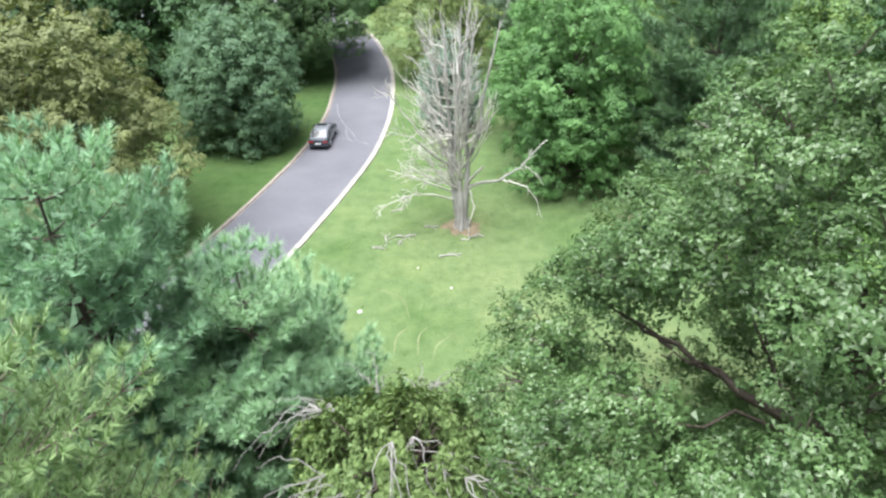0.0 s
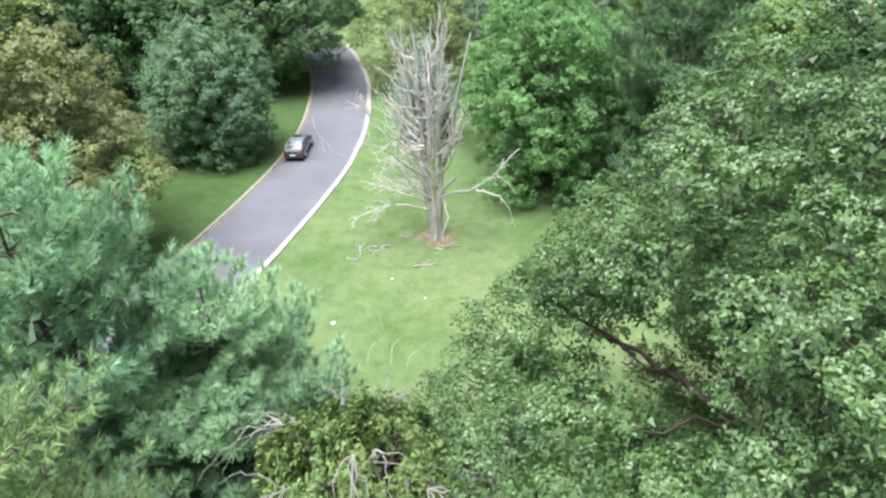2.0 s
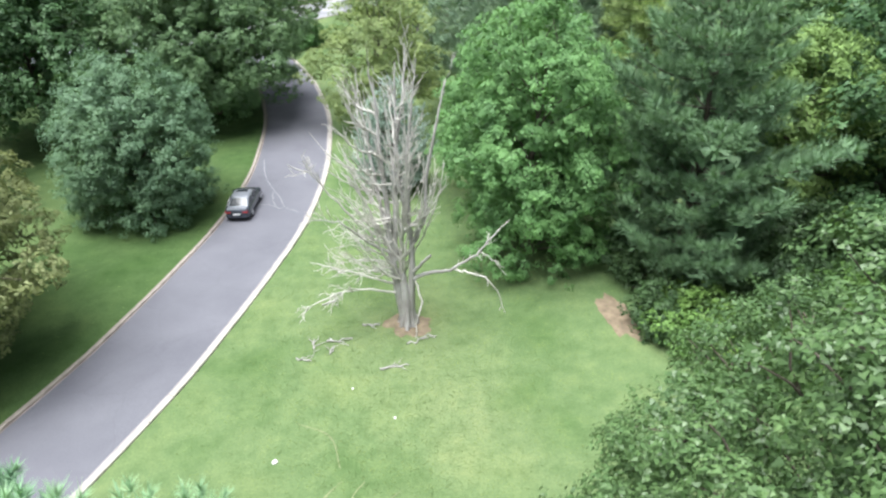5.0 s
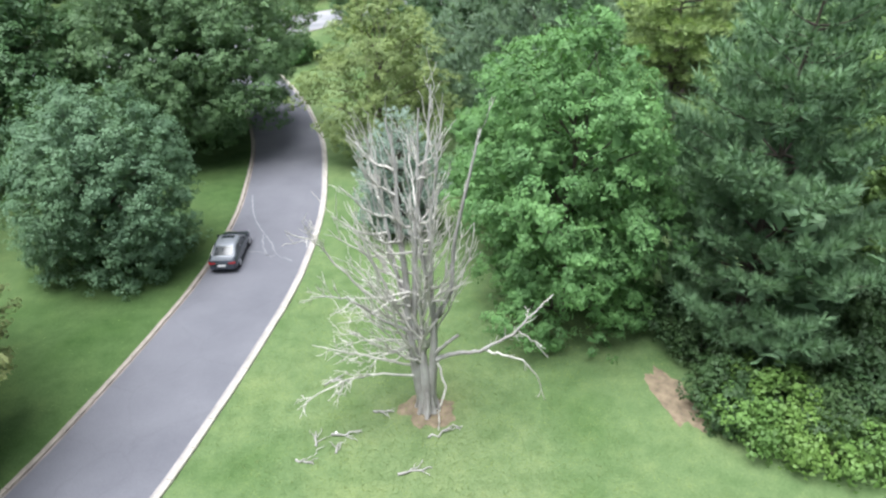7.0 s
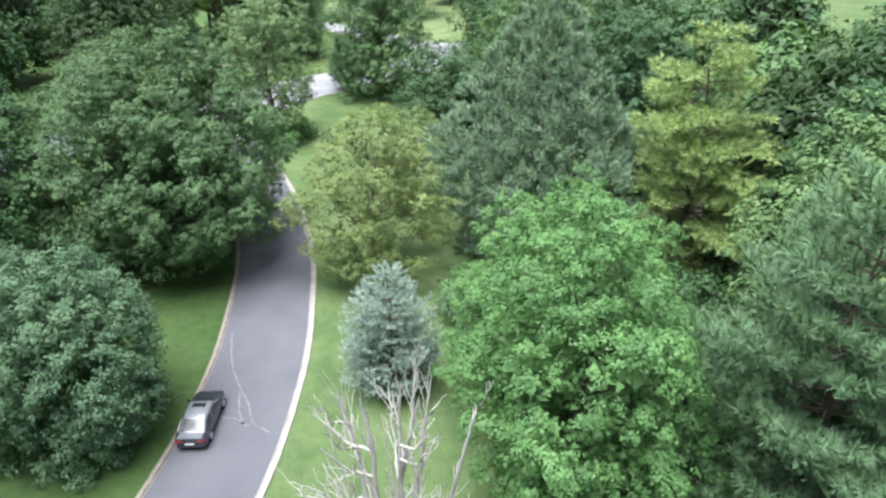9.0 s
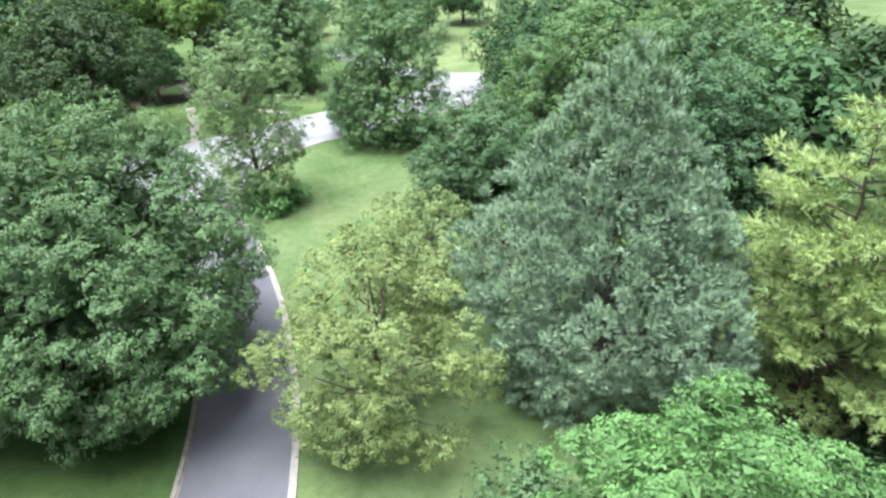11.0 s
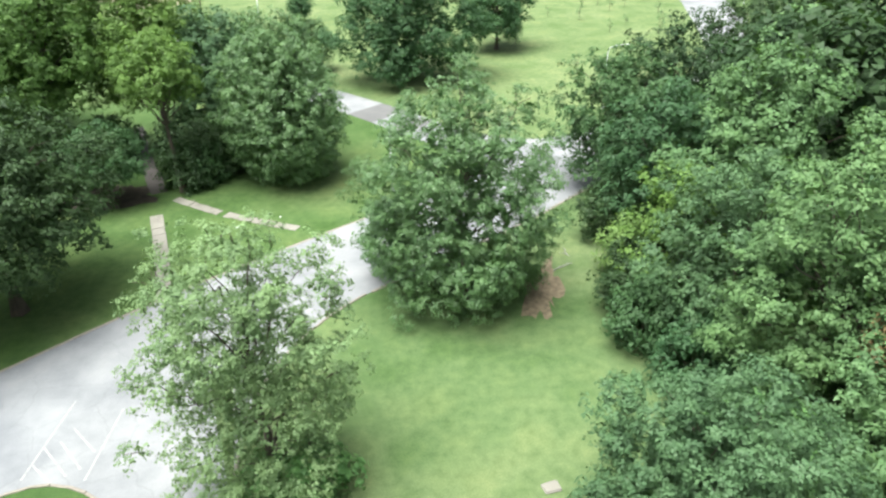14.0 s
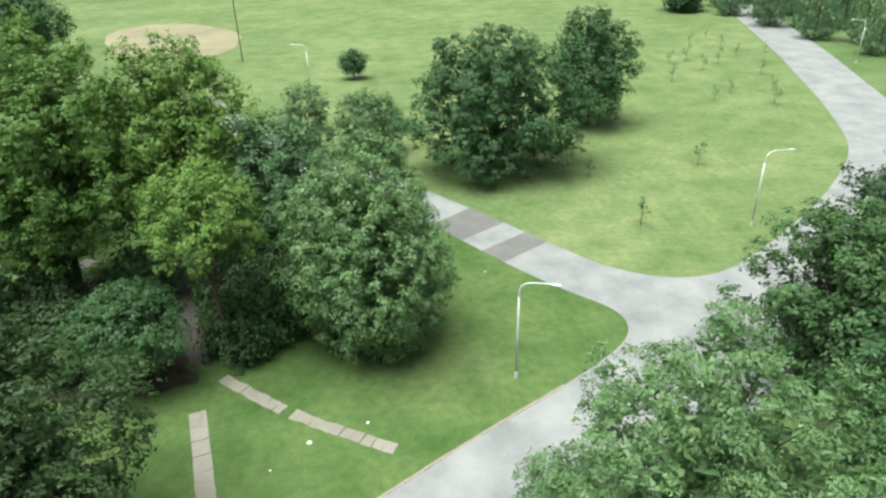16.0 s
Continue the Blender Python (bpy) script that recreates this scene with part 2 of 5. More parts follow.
def mesh_part(name, me, parent, label=""):
    ob = new(name, me)
    ob.parent = parent
    return tagged(ob, label)


def thing(name, x, y, z=0.0, turn=0.0, label="", category="", group="", kind=""):
    ob = new(name)
    ob.empty_display_size = 0.2
    ob.matrix_world = pose(x, y, z, 0, 0, turn)
    return tagged(ob, label, category, group, kind)


def unit(v):
    return v / np.maximum(np.linalg.norm(v, axis=-1, keepdims=True), 1e-9)


def tubes(lines, sides=6):
    """Tapered round limbs: each line is (points Nx3, radii N). Returns vertices and quads."""
    vs, fs, base = [], [], 0
    for pts, rad in lines:
        pts, rad = np.asarray(pts, float), np.asarray(rad, float)
        tang = unit(np.gradient(pts, axis=0))
        ref = np.where(np.abs(tang[:, 2:3]) > 0.9, [[1.0, 0, 0]], [[0, 0, 1.0]])
        u = unit(np.cross(tang, ref))
        w = np.cross(tang, u)
        a = np.linspace(0, 2 * np.pi, sides, endpoint=False)
        ring = pts[:, None] + rad[:, None, None] * (u[:, None] * np.cos(a)[None, :, None] + w[:, None] * np.sin(a)[None, :, None])
        vs.append(ring.reshape(-1, 3))
        n = len(pts)
        i = np.arange(n - 1)[:, None] * sides
        j = np.arange(sides)[None]
        k = (j + 1) % sides
        fs.append(np.stack([i + j, i + k, i + sides + k, i + sides + j], -1).reshape(-1, 4) + base)
        base += n * sides
    return np.concatenate(vs), np.concatenate(fs)


def limb(rng, a, b, r0, r1, n=7, sag=0.0, wild=0.05):
    """A bent line from a to b, tapering from r0 to r1."""
    a, b = np.asarray(a, float), np.asarray(b, float)
    s = np.linspace(0, 1, n)
    far = np.linalg.norm(b - a)
    pts = a + (b - a) * s[:, None]
    pts[:, 2] += sag * far * np.sin(np.pi * s)
    pts[1:-1] += rng.normal(0, wild * far / 2, (n - 2, 3))
    return pts, r0 + (r1 - r0) * s ** 0.8


# ---------------------------------------------------------------- trees
def profile(kind, s):
    """How wide a crown is at the height s, from 0 at its foot to 1 at its tip."""
    if kind == "round":
        return np.sqrt(np.clip(1 - (2 * s - 0.92) ** 2 / 1.17, 0, 1))
    if kind == "dome":
        return np.clip(1 - np.clip(s - 0.3, 0, 1) ** 2.2 * 2.1, 0, 1) ** 0.6 * (0.72 + 0.28 * np.clip(s / 0.3, 0, 1))
    if kind == "oak":
        return np.interp(s, [0, 0.1, 0.35, 0.55, 0.8, 0.93, 1], [0.62, 0.9, 0.96, 0.7, 0.46, 0.3, 0.05])
    if kind == "spire":
        return np.clip(1 - s ** 1.6, 0, 1) ** 0.85 * (0.6 + 0.4 * np.clip(s / 0.3, 0, 1))
    if kind == "egg":
        return np.clip(1 - s ** 2.4, 0, 1) ** 0.7 * (0.55 + 0.45 * np.clip(s / 0.35, 0, 1))
    return np.clip(1 - np.abs(2 * s - 1) ** 3, 0, 1) ** 0.6


def puffs_of(rng, kind, r, z0, h, size, cover, lumps=0.16, fill=0.3, skirt=0.0):
    """Boughs over the crown's surface, with a sparser layer inside: centres, radii, the way each one faces, and the crown's area."""
    high = h - z0
    s = np.linspace(0.0, 1.0, 200)
    wide = lambda q: np.maximum(profile(kind, q), skirt * np.clip(1.25 - 1.2 * q, 0, 1))
    p = wide(s) * r
    w = p * np.hypot(np.gradient(p, s), high) + 0.02 * r * high
    area = 2 * np.pi * w.mean()
    n = max(24, int(cover * area / (np.pi * size ** 2)))
    cum = np.cumsum(w) / w.sum()
    u = (np.arange(n) + rng.random(n)) / n
    ss = np.interp(u, cum, s)
    th = np.arange(n) * 2.39996 + rng.normal(0, 0.35, n)
    ph = rng.random(6) * 6.28
    lump = lumps * (np.sin(2 * th + ph[0] + 3 * ss) + 0.8 * np.sin(3 * th + ph[1] - 5 * ss) + 0.7 * np.sin(5 * th + ph[2] + 9 * ss) + 0.5 * np.sin(9 * ss + ph[3]))
    rad = r * wide(ss) * (1 + lump) * rng.uniform(0.86, 1.08, n)
    deep = rng.random(n) < fill
    rad = np.where(deep, rad * rng.uniform(0.4, 0.8, n), rad)
    z = z0 + high * (ss + (0.04 * np.sin(3 * th + ph[4]) - 0.06 * lumps * np.sin(4 * th + ph[5])) * (0.4 + ss)) + rng.normal(0, 0.02 * high, n)
    z = np.where(deep, z - 0.12 * high * rng.random(n), z)
    c = np.stack([rad * np.cos(th), rad * np.sin(th), np.maximum(z, z0)], -1)
    mid = np.array([0, 0, z0 + 0.35 * high])
    out = unit((c - mid) * [1, 1, 0.8] + [0, 0, 0.2 * r])
    pr = size * rng.uniform(0.6, 1.4, n) * (0.7 + 0.3 * wide(ss))
    return c, pr, out, area


def blades_at(rng, pos, nrm, leaf, slim=0.4):
    """Small folded leaf blades at the given places."""
    m = len(pos)
    t = unit(np.cross(nrm, rng.normal(0, 1, (m, 3))))
    b = np.cross(nrm, t)
    sz = leaf * rng.uniform(0.6, 1.35, m)[:, None]
    v = np.stack([pos - t * sz * 0.5 - b * sz * slim, pos - t * sz * 0.5 + b * sz * slim + nrm * sz * 0.1, pos + t * sz * 0.72 - nrm * sz * 0.12], 1)
    return v.reshape(-1, 3)


def leaf_blades(rng, pos, nrm, way, leaf, slim=0.36):
    """Small leaves whose tips point along way and hang a little."""
    m = len(pos)
    t = unit(np.cross(np.cross(nrm, way + rng.normal(0, 0.7, (m, 3))), nrm))
    b = np.cross(nrm, t)
    sz = leaf * rng.uniform(0.65, 1.35, m)[:, None]
    b = b * rng.choice([-1, 1], m)[:, None]
    v = np.stack([pos - t * sz * 0.45 - b * sz * slim, pos - t * sz * 0.3 + b * sz * slim, pos + t * sz * 0.65 - nrm * sz * 0.2], 1)
    return v.reshape(-1, 3), np.arange(3 * m).reshape(-1, 3)


def inner_growth(rng, c, r, n=14, leaf=0.5, flat=0.85, slim=0.4):
    """Coarse shaded leaves in the heart of each bough."""
    i = np.repeat(np.arange(len(c)), n)
    d = unit(rng.normal(0, 1, (len(i), 3)))
    pos = c[i] + d * (r[i] * rng.uniform(0.1, 0.95, len(i)))[:, None] * [1, 1, flat]
    t = unit(rng.normal(0, 1, (len(i), 3)) * [1, 1, 0.5])
    w = unit(np.cross(t, rng.normal(0, 0.6, (len(i), 3)) + [0, 0, 1.0]))
    sz = (leaf * r[i] * rng.uniform(0.7, 1.3, len(i)))[:, None]
    v = np.stack([pos - t * sz * 0.7 - w * sz * slim, pos - t * sz * 0.5 + w * sz * slim, pos + t * sz * 0.9], 1)
    return v.reshape(-1, 3), np.arange(3 * len(i)).reshape(-1, 3)


def joined(*sets):
    vs, fs, k = [], [], 0
    for v, f in sets:
        vs.append(v)
        fs.append(f + k)
        k += len(v)
    return np.concatenate(vs), np.concatenate(fs)


def leaves_on(rng, c, pr, out, total, leaf, flat=0.75, tuft=None, slim=0.36, droop=0.0, up=0.45, shell=0.85, core=0.5):
    """Leaves in tufts over the upper and outer side of every bough, with larger ones in its shade. Returns the leaves and the tufts."""
    tuft = tuft or 2.3 * leaf
    n = np.maximum(5, (1.5 * shell * (pr / tuft) ** 2).astype(int))
    i = np.repeat(np.arange(len(c)), n)
    td = unit(rng.normal(0, 0.8, (len(i), 3)) + 0.75 * out[i] + [0, 0, up])
    tc = c[i] + td * pr[i, None] * rng.uniform(0.72, 1.08, len(i))[:, None] * [1, 1, flat] - np.array([0, 0, 1]) * (droop * pr[i] * (1 - np.clip(td[:, 2], -0.3, 1)))[:, None]
    tr = tuft * rng.uniform(0.6, 1.25, len(i))
    j = np.repeat(np.arange(len(tc)), np.maximum(4, (tr ** 2 / (tr ** 2).sum() * total * 0.8).astype(int)))
    m = len(j)
    d = unit(rng.normal(0, 0.8, (m, 3)) + 0.5 * td[j] + [0, 0, 0.4])
    pos = tc[j] + d * tr[j, None] * (rng.random(m) ** 0.4)[:, None] * [1, 1, 0.8]
    nrm = unit(0.55 * d + 0.45 * td[j] + [0, 0, 0.35] + rng.normal(0, 0.3, (m, 3)))
    sets = [leaf_blades(rng, pos, nrm, out[i][j] * [1, 1, 0.2] - [0, 0, 0.3 + droop], leaf, slim)]
    j = np.repeat(np.arange(len(c)), np.maximum(4, (pr ** 2 / (pr ** 2).sum() * total * 0.075).astype(int)))
    m = len(j)
    pos = c[j] + unit(rng.normal(0, 1, (m, 3))) * pr[j, None] * rng.uniform(0.1, 0.7, m)[:, None] * [1, 1, flat] - out[j] * pr[j, None] * rng.uniform(0, 0.8, m)[:, None]
    sets.append(leaf_blades(rng, pos, unit(out[j] + rng.normal(0, 0.5, (m, 3))), out[j], leaf * 1.8, slim))
    if core:
        sets.append(inner_growth(rng, c - out * pr[:, None] * 0.35 - [0, 0, 1] * (droop * 0.4 * pr)[:, None], pr * core * 1.4, *((56, 0.19) if leaf < 0.12 else (10, 0.48)), flat))
    return joined(*sets), (tc, i)


def tree(name, x, y, h, r, kind="round", foot=0.15, leaf=0.2, dense=1.7, size=1.4, cover=1.15, mat=None, bark=None, label="", seed=1,
         lumps=0.12, trunk=None, fill=0.25, lean=(0, 0), flat=0.72, group="", stretch=(1, 1), limbs=36, skirt=0.0, gaps=(), boughs=(), slim=0.36, droop=0.0, tuft=None, twigs=0, up=0.45, shell=0.85, core=0.45, plume=None):
    """A broad tree: a tapered trunk with limbs that reach its boughs, and a crown of leaves in tufts, or of needle plumes, on every bough."""
    rng = np.random.default_rng(seed)
    z0 = h * foot
    c, pr, out, area = puffs_of(rng, kind, r - size * 0.65, z0 + size * 0.5, h - size * 0.75, size, cover, lumps, fill, skirt)
    c[:, 0] = c[:, 0] * stretch[0] + lean[0] * (c[:, 2] / h)
    c[:, 1] = c[:, 1] * stretch[1] + lean[1] * (c[:, 2] / h)
    for p, d, wide_gap in gaps:
        off = c - (np.array(p) - [x, y, 0])
        d = unit(np.array(d, float))
        keep = np.linalg.norm(off - (off @ d)[:, None] * d, axis=1) > wide_gap
        c, pr, out = c[keep], pr[keep], out[keep]
    (v, f), (tc, ti) = leaves_on(rng, c, pr, out, dense * area / (0.4 * leaf * leaf), leaf, flat, tuft, slim, droop, up, shell, core)
    if plume:
        size, stem, needles, wide = plume
        ax = unit(0.45 * unit(tc - c[ti]) + 0.45 * out[ti] + [0, 0, up] + rng.normal(0, 0.12, tc.shape))
        v, f = brushes(rng, tc - ax * size * stem * 0.6, ax, size * rng.uniform(0.8, 1.2, len(tc)), needles, wide, 0.95, stem)
        v, f = joined((v, f), inner_growth(rng, c * [0.78, 0.78, 0.93], pr * 1.05, 12, 0.3, flat))
    t = thing(name, x, y, 0, 0, label, "tree", group)
    if core > 0.4:
        deep = c[::3] * [0.52, 0.52, 0.74] + [0, 0, 0.22 * (z0 + 0.4 * (h - z0))]
        v, f = joined((v, f), inner_growth(rng, deep, 0.2 * r * rng.uniform(0.8, 1.2, len(deep)), 24, 0.3, 0.7))
    mesh_part("crown", np_mesh("crown", v, f, mat, True), t)
    tr = trunk or 0.018 * h + 0.05
    top = np.array([lean[0] * 0.7, lean[1] * 0.7, h * 0.7])
    main = limb(rng, (0, 0, -0.15), top, tr, tr * 0.15, 9, 0, 0.02)
    main[1][0] *= 1.45
    lines = [main]
    for q in c[:: max(1, len(c) // limbs)]:
        start = main[0][np.argmin(np.abs(main[0][:, 2] - (z0 * 0.7 + (q[2] - z0) * 0.62)))]
        lines.append(limb(rng, start, q, tr * 0.2, tr * 0.05, 6, 0.06, 0.07))
    for a, b, r0, r1 in boughs:
        lines.append(limb(rng, np.array(a) - [x, y, 0], np.array(b) - [x, y, 0], r0, r1, 8, 0.05, 0.05))
    for k in rng.permutation(len(tc))[:twigs]:
        lines.append(limb(rng, c[ti[k]] - 0.5 * out[ti[k]] * pr[ti[k]], tc[k], 0.035, 0.012, 4, 0.03, 0.08))
    v, f = tubes(lines, 5)
    mesh_part("trunk", np_mesh("trunk", v, f, bark or BARK, True), t)
    return t


def brushes(rng, at, axis, size, blades, wide, spread=0.75, stem=0.75):
    """Brushes of needles round short shoots, each needle bundle one slim face."""
    i = np.repeat(np.arange(len(at)), blades)
    m = len(i)
    ax = axis[i]
    side = rng.normal(0, 1, (m, 3))
    side = unit(side - (side * ax).sum(1)[:, None] * ax)
    sz = size[i] * rng.uniform(0.75, 1.15, m)
    k = rng.random(m)
    d = unit(ax * (0.35 + 0.75 * k)[:, None] + side * (spread * (1.25 - 0.7 * k))[:, None])
    base = at[i] + ax * (sz * stem * k)[:, None]
    w = unit(np.cross(d, rng.normal(0, 0.45, (m, 3)) + [0, 0, 1.0])) * wide * rng.uniform(0.7, 1.3, m)[:, None]
    v = np.stack([base - w, base + w, base + d * sz[:, None]], 1).reshape(-1, 3)
    return v, np.arange(3 * m).reshape(-1, 3)


def pine(name, x, y, h, r, kind, foot, mat, label, seed, tier=0.75, arms=6, rise=0.12, tip=0.25, tuft=0.3, blades=22, wide=0.016, side=0.5, gap=0.06, lumps=0.1, skirt=0.0, step=0.32, up=0.6, spread=0.75,
         hang=0.0, trunk=None, group="", reach=0.3, bark=None, fine=False, heart=0.22):
    """A pine: whorls of arms with side shoots, every shoot tipped with brushes of needles."""
    rng = np.random.default_rng(seed)
    z0, z = h * foot + 0.4, h * foot + 0.4
    tr = trunk or 0.016 * h + 0.04
    lines = [limb(rng, (0, 0, -0.15), (0, 0, h * 0.96), tr, 0.03, 12, 0, 0.012)]
    lines[0][1][0] *= 1.35
    stem = lines[0][0]
    at, ax, sz = [np.array([stem[-1]])], [np.array([[0, 0, 1.0]])], [np.array([tuft * 1.3])]
    hearts = []
    ph, turn = rng.random(4) * 6.28, 0.0
    while z < h * 0.985:
        s = (z - z0) / (h - z0)
        n = max(3, int(round(arms * (1 - 0.45 * s))))
        turn += 0.9
        for k in range(n):
            if rng.random() < gap:
                continue
            th = turn + 2 * np.pi * k / n + rng.normal(0, 0.16)
            zz = z + rng.normal(0, 0.25 * tier)
            lump = 1 + lumps * (np.sin(2 * th + ph[0] + 2.5 * s) + 0.8 * np.sin(3 * th + ph[1] - 7 * s) + 0.8 * np.sin(17 * s + ph[2] + th))
            R = r * max(float(profile(kind, np.array(s))), skirt * min(1, max(0, 1.25 - 1.2 * s)), 0.05) * lump * rng.uniform(0.8, 1.06)
            R = max(R, 0.35)
            fwd = np.array([np.cos(th), np.sin(th), 0])
            perp = np.array([-fwd[1], fwd[0], 0])
            foot_z = max(0.4, zz - R * (rise + tip - hang))
            lift = lambda q: foot_z + R * (rise * q + tip * q ** 2.5 - hang * q * q)
            root = np.array([np.interp(foot_z, stem[:, 2], stem[:, j]) for j in range(2)])
            q = np.linspace(0, 1, 6)
            pts = np.column_stack([root[0] + fwd[0] * R * q, root[1] + fwd[1] * R * q, np.maximum(0.3, lift(q))])
            lines.append((pts, np.linspace(0.035 + 0.008 * R, 0.012, 6)))
            for q in (0.42, 0.62, 0.8):
                hearts.append((root[0] + fwd[0] * R * q, root[1] + fwd[1] * R * q, max(0.3, lift(q)) - 0.05 * R, min(heart * R * (1.25 - q), 1.3)))
            m = max(2, int(R / (step * 1.15)))
            for q in np.linspace(reach, 0.99, m) + rng.normal(0, 0.02, m):
                p = np.array([root[0] + fwd[0] * R * q, root[1] + fwd[1] * R * q, max(0.3, lift(q))])
                rate = fwd + np.array([0, 0, rise + 2.5 * tip * q ** 1.5 - 2 * hang * q])
                at.append(p[None] + rng.normal(0, 0.04, (1, 3)))
                ax.append(unit(rate * 0.7 + [0, 0, up] + rng.normal(0, 0.2, 3))[None])
                sz.append(np.array([tuft]))
                for sgn in (-1, 1):
                    long = min(1.7, side * (1 - q) * R + 0.4) * rng.uniform(0.65, 1.15)
                    way = unit(0.55 * rate + sgn * 0.85 * perp + [0, 0, 0.12 - hang] + rng.normal(0, 0.15, 3))
                    n2 = max(1, int(long / step))
                    u = (np.arange(n2) + 1) / n2
                    at.append(p + way * (long * u)[:, None] + np.array([0, 0, 0.15 * (1 - hang)]) * (long * u ** 2)[:, None] + rng.normal(0, 0.06, (n2, 3)))
                    ax.append(unit(way * 0.55 + fwd * 0.25 + [0, 0, up] + rng.normal(0, 0.22, (n2, 3))))
                    sz.append(tuft * rng.uniform(0.75, 1.15, n2))
                    if fine:
                        lines.append((np.array([p, p + way * long + [0, 0, 0.1 * long]]), np.array([0.016, 0.008])))
        z += tier * (0.55 + 0.45 * (1 - s)) * rng.uniform(0.85, 1.15)
    v, f = brushes(rng, np.concatenate(at), np.concatenate(ax), np.concatenate(sz), blades, wide, spread)
    if heart:
        hearts = np.array(hearts)
        v, f = joined((v, f), inner_growth(rng, hearts[:, :3], hearts[:, 3] * 1.3, 12, 0.5, 0.4, 0.25))
    t = thing(name, x, y, 0, 0, label, "tree", group)
    mesh_part("crown", np_mesh("crown", v, f, mat), t)
    v, f = tubes(lines, 4)
    mesh_part("trunk", np_mesh("trunk", v, f, bark or BARK, True), t)
    return t


# ---------------------------------------------------------------- ground, roads, kerbs
def smooth_line(points, step=1.2):
    """An even run of points on a smooth curve through the given ones."""
    p = np.array(points, float)
    q = np.vstack([2 * p[0] - p[1], p, 2 * p[-1] - p[-2]])
    run = []
    for i in range(1, len(q) - 2):
        for s in np.linspace(0, 1, 24, endpoint=False):
            run.append(0.5 * ((2 * q[i]) + (q[i + 1] - q[i - 1]) * s + (2 * q[i - 1] - 5 * q[i] + 4 * q[i + 1] - q[i + 2]) * s ** 2 + (3 * q[i] - q[i - 1] - 3 * q[i + 1] + q[i + 2]) * s ** 3))
    run.append(p[-1])
    run = np.array(run)
    far = np.r_[0, np.cumsum(np.linalg.norm(np.diff(run, axis=0), axis=1))]
    d = np.linspace(0, far[-1], max(2, int(far[-1] / step) + 1))
    return np.stack([np.interp(d, far, run[:, 0]), np.interp(d, far, run[:, 1])], -1)


def sides(line, width):
    t = unit(np.gradient(line, axis=0))
    n = np.stack([-t[:, 1], t[:, 0]], -1)
    return line + n * width / 2, line - n * width / 2


def strip(name, left, right, z, mat, label, kind="structure", category="road", thick=0.0):
    n = len(left)
    zz = np.full((n, 1), z)
    v = np.concatenate([np.hstack([left, zz]), np.hstack([right, zz])])
    i = np.arange(n - 1)
    f = np.stack([i + n, i + n + 1, i + 1, i], -1)
    ob = new(name, np_mesh(name, v, f, mat))
    return tagged(ob, label, category, "", kind)


ground = new("ground", np_mesh("ground", [(-900, -700, 0), (900, -700, 0), (900, 1300, 0), (-900, 1300, 0)], [(0, 1, 2, 3)], GRASS))
tagged(ground, "mown green lawn with paler and yellowed patches", "lawn", "", "structure")

LANE = smooth_line([(-46, -8), (-34, 1), (-26, 11), (-20, 20), (-16.7, 28), (-13.9, 35), (-12.6, 39), (-10.8, 45.6), (-9.4, 52), (-8.7, 60), (-8.9, 67), (-9.5, 74), (-10.9, 81), (-12.6, 87.5), (-15.6, 96), (-19, 104.5)])
lane_wide = np.interp(LANE[:, 1], [96.5, 104.5], [6.5, 5.4])[:, None]
lane_l, lane_r = sides(LANE, lane_wide)
strip("road_lane", lane_l, lane_r, 0.02, ASPHALT, "grey asphalt park lane with fine cracks")
k = (LANE[:, 1] > 3) & (LANE[:, 1] < 103)
for edge, inner, stuff in ((lane_l, sides(LANE, lane_wide - 0.5)[0], STAINED), (sides(LANE, lane_wide - 0.65)[1], lane_r, GUTTER)):
    strip("gutter", edge[k], inner[k], 0.024, stuff, "pale worn concrete gutter along the kerb", category="gutter")
MOUTH = smooth_line([(-19, 104.5), (-21.5, 110), (-25, 118)])
mouth_l, mouth_r = sides(MOUTH, np.linspace(5.5, 9.0, len(MOUTH))[:, None])
strip("road_mouth", mouth_l, mouth_r, 0.024, PALE_ROAD, "pale worn concrete where the lane meets the road")
AVENUE = smooth_line([(-110, 58), (-75, 82), (-50, 101.5), (-36.3, 112), (-22.5, 124), (-9.5, 133.8), (4, 143), (12, 149.5), (22, 157), (36, 168), (50, 181.5), (62, 197), (71.5, 220), (80, 246), (88, 272), (106, 338), (126, 420)], 1.5)
ave_l, ave_r = sides(AVENUE, 12.4)
strip("road_avenue", ave_l, ave_r, 0.03, AVENUE_ROAD, "wide worn concrete road, greyer towards one end")
BRANCH = smooth_line([(16, 154.5), (10.5, 159), (5.5, 163.2), (0.5, 169), (-5, 176.5), (-10.6, 183.5), (-18, 192), (-30, 204), (-44, 222), (-58, 246)])
bra_l, bra_r = sides(BRANCH, 7.2)
strip("road_branch", bra_l, bra_r, 0.036, PALE_ROAD, "pale concrete side road with dark patches")

far_lawn = np.vstack([BRANCH[::4], [(-75, 275), (-300, 420)], AVENUE[AVENUE[:, 1] > 156][::-4]])
far_mesh = bpy.data.meshes.new("far_lawn")
far_mesh.from_pydata([(x, y, 0.006) for x, y in far_lawn], [], [tuple(range(len(far_lawn)))[::-1]])
far_mesh.materials.append(PALE_GRASS)
tagged(new("far_lawn", far_mesh), "wide pale yellow-green mown lawn of the far field", "lawn", "", "structure")

park_lawn = np.vstack([AVENUE[AVENUE[:, 0] < 16][::4], BRANCH[::4], [(-300, 300), (-300, 30)]])
park_mesh = bpy.data.meshes.new("park_lawn")
park_mesh.from_pydata([(x, y, 0.0055) for x, y in park_lawn], [], [tuple(range(len(park_lawn)))])
park_mesh.materials.append(PARK_GRASS)
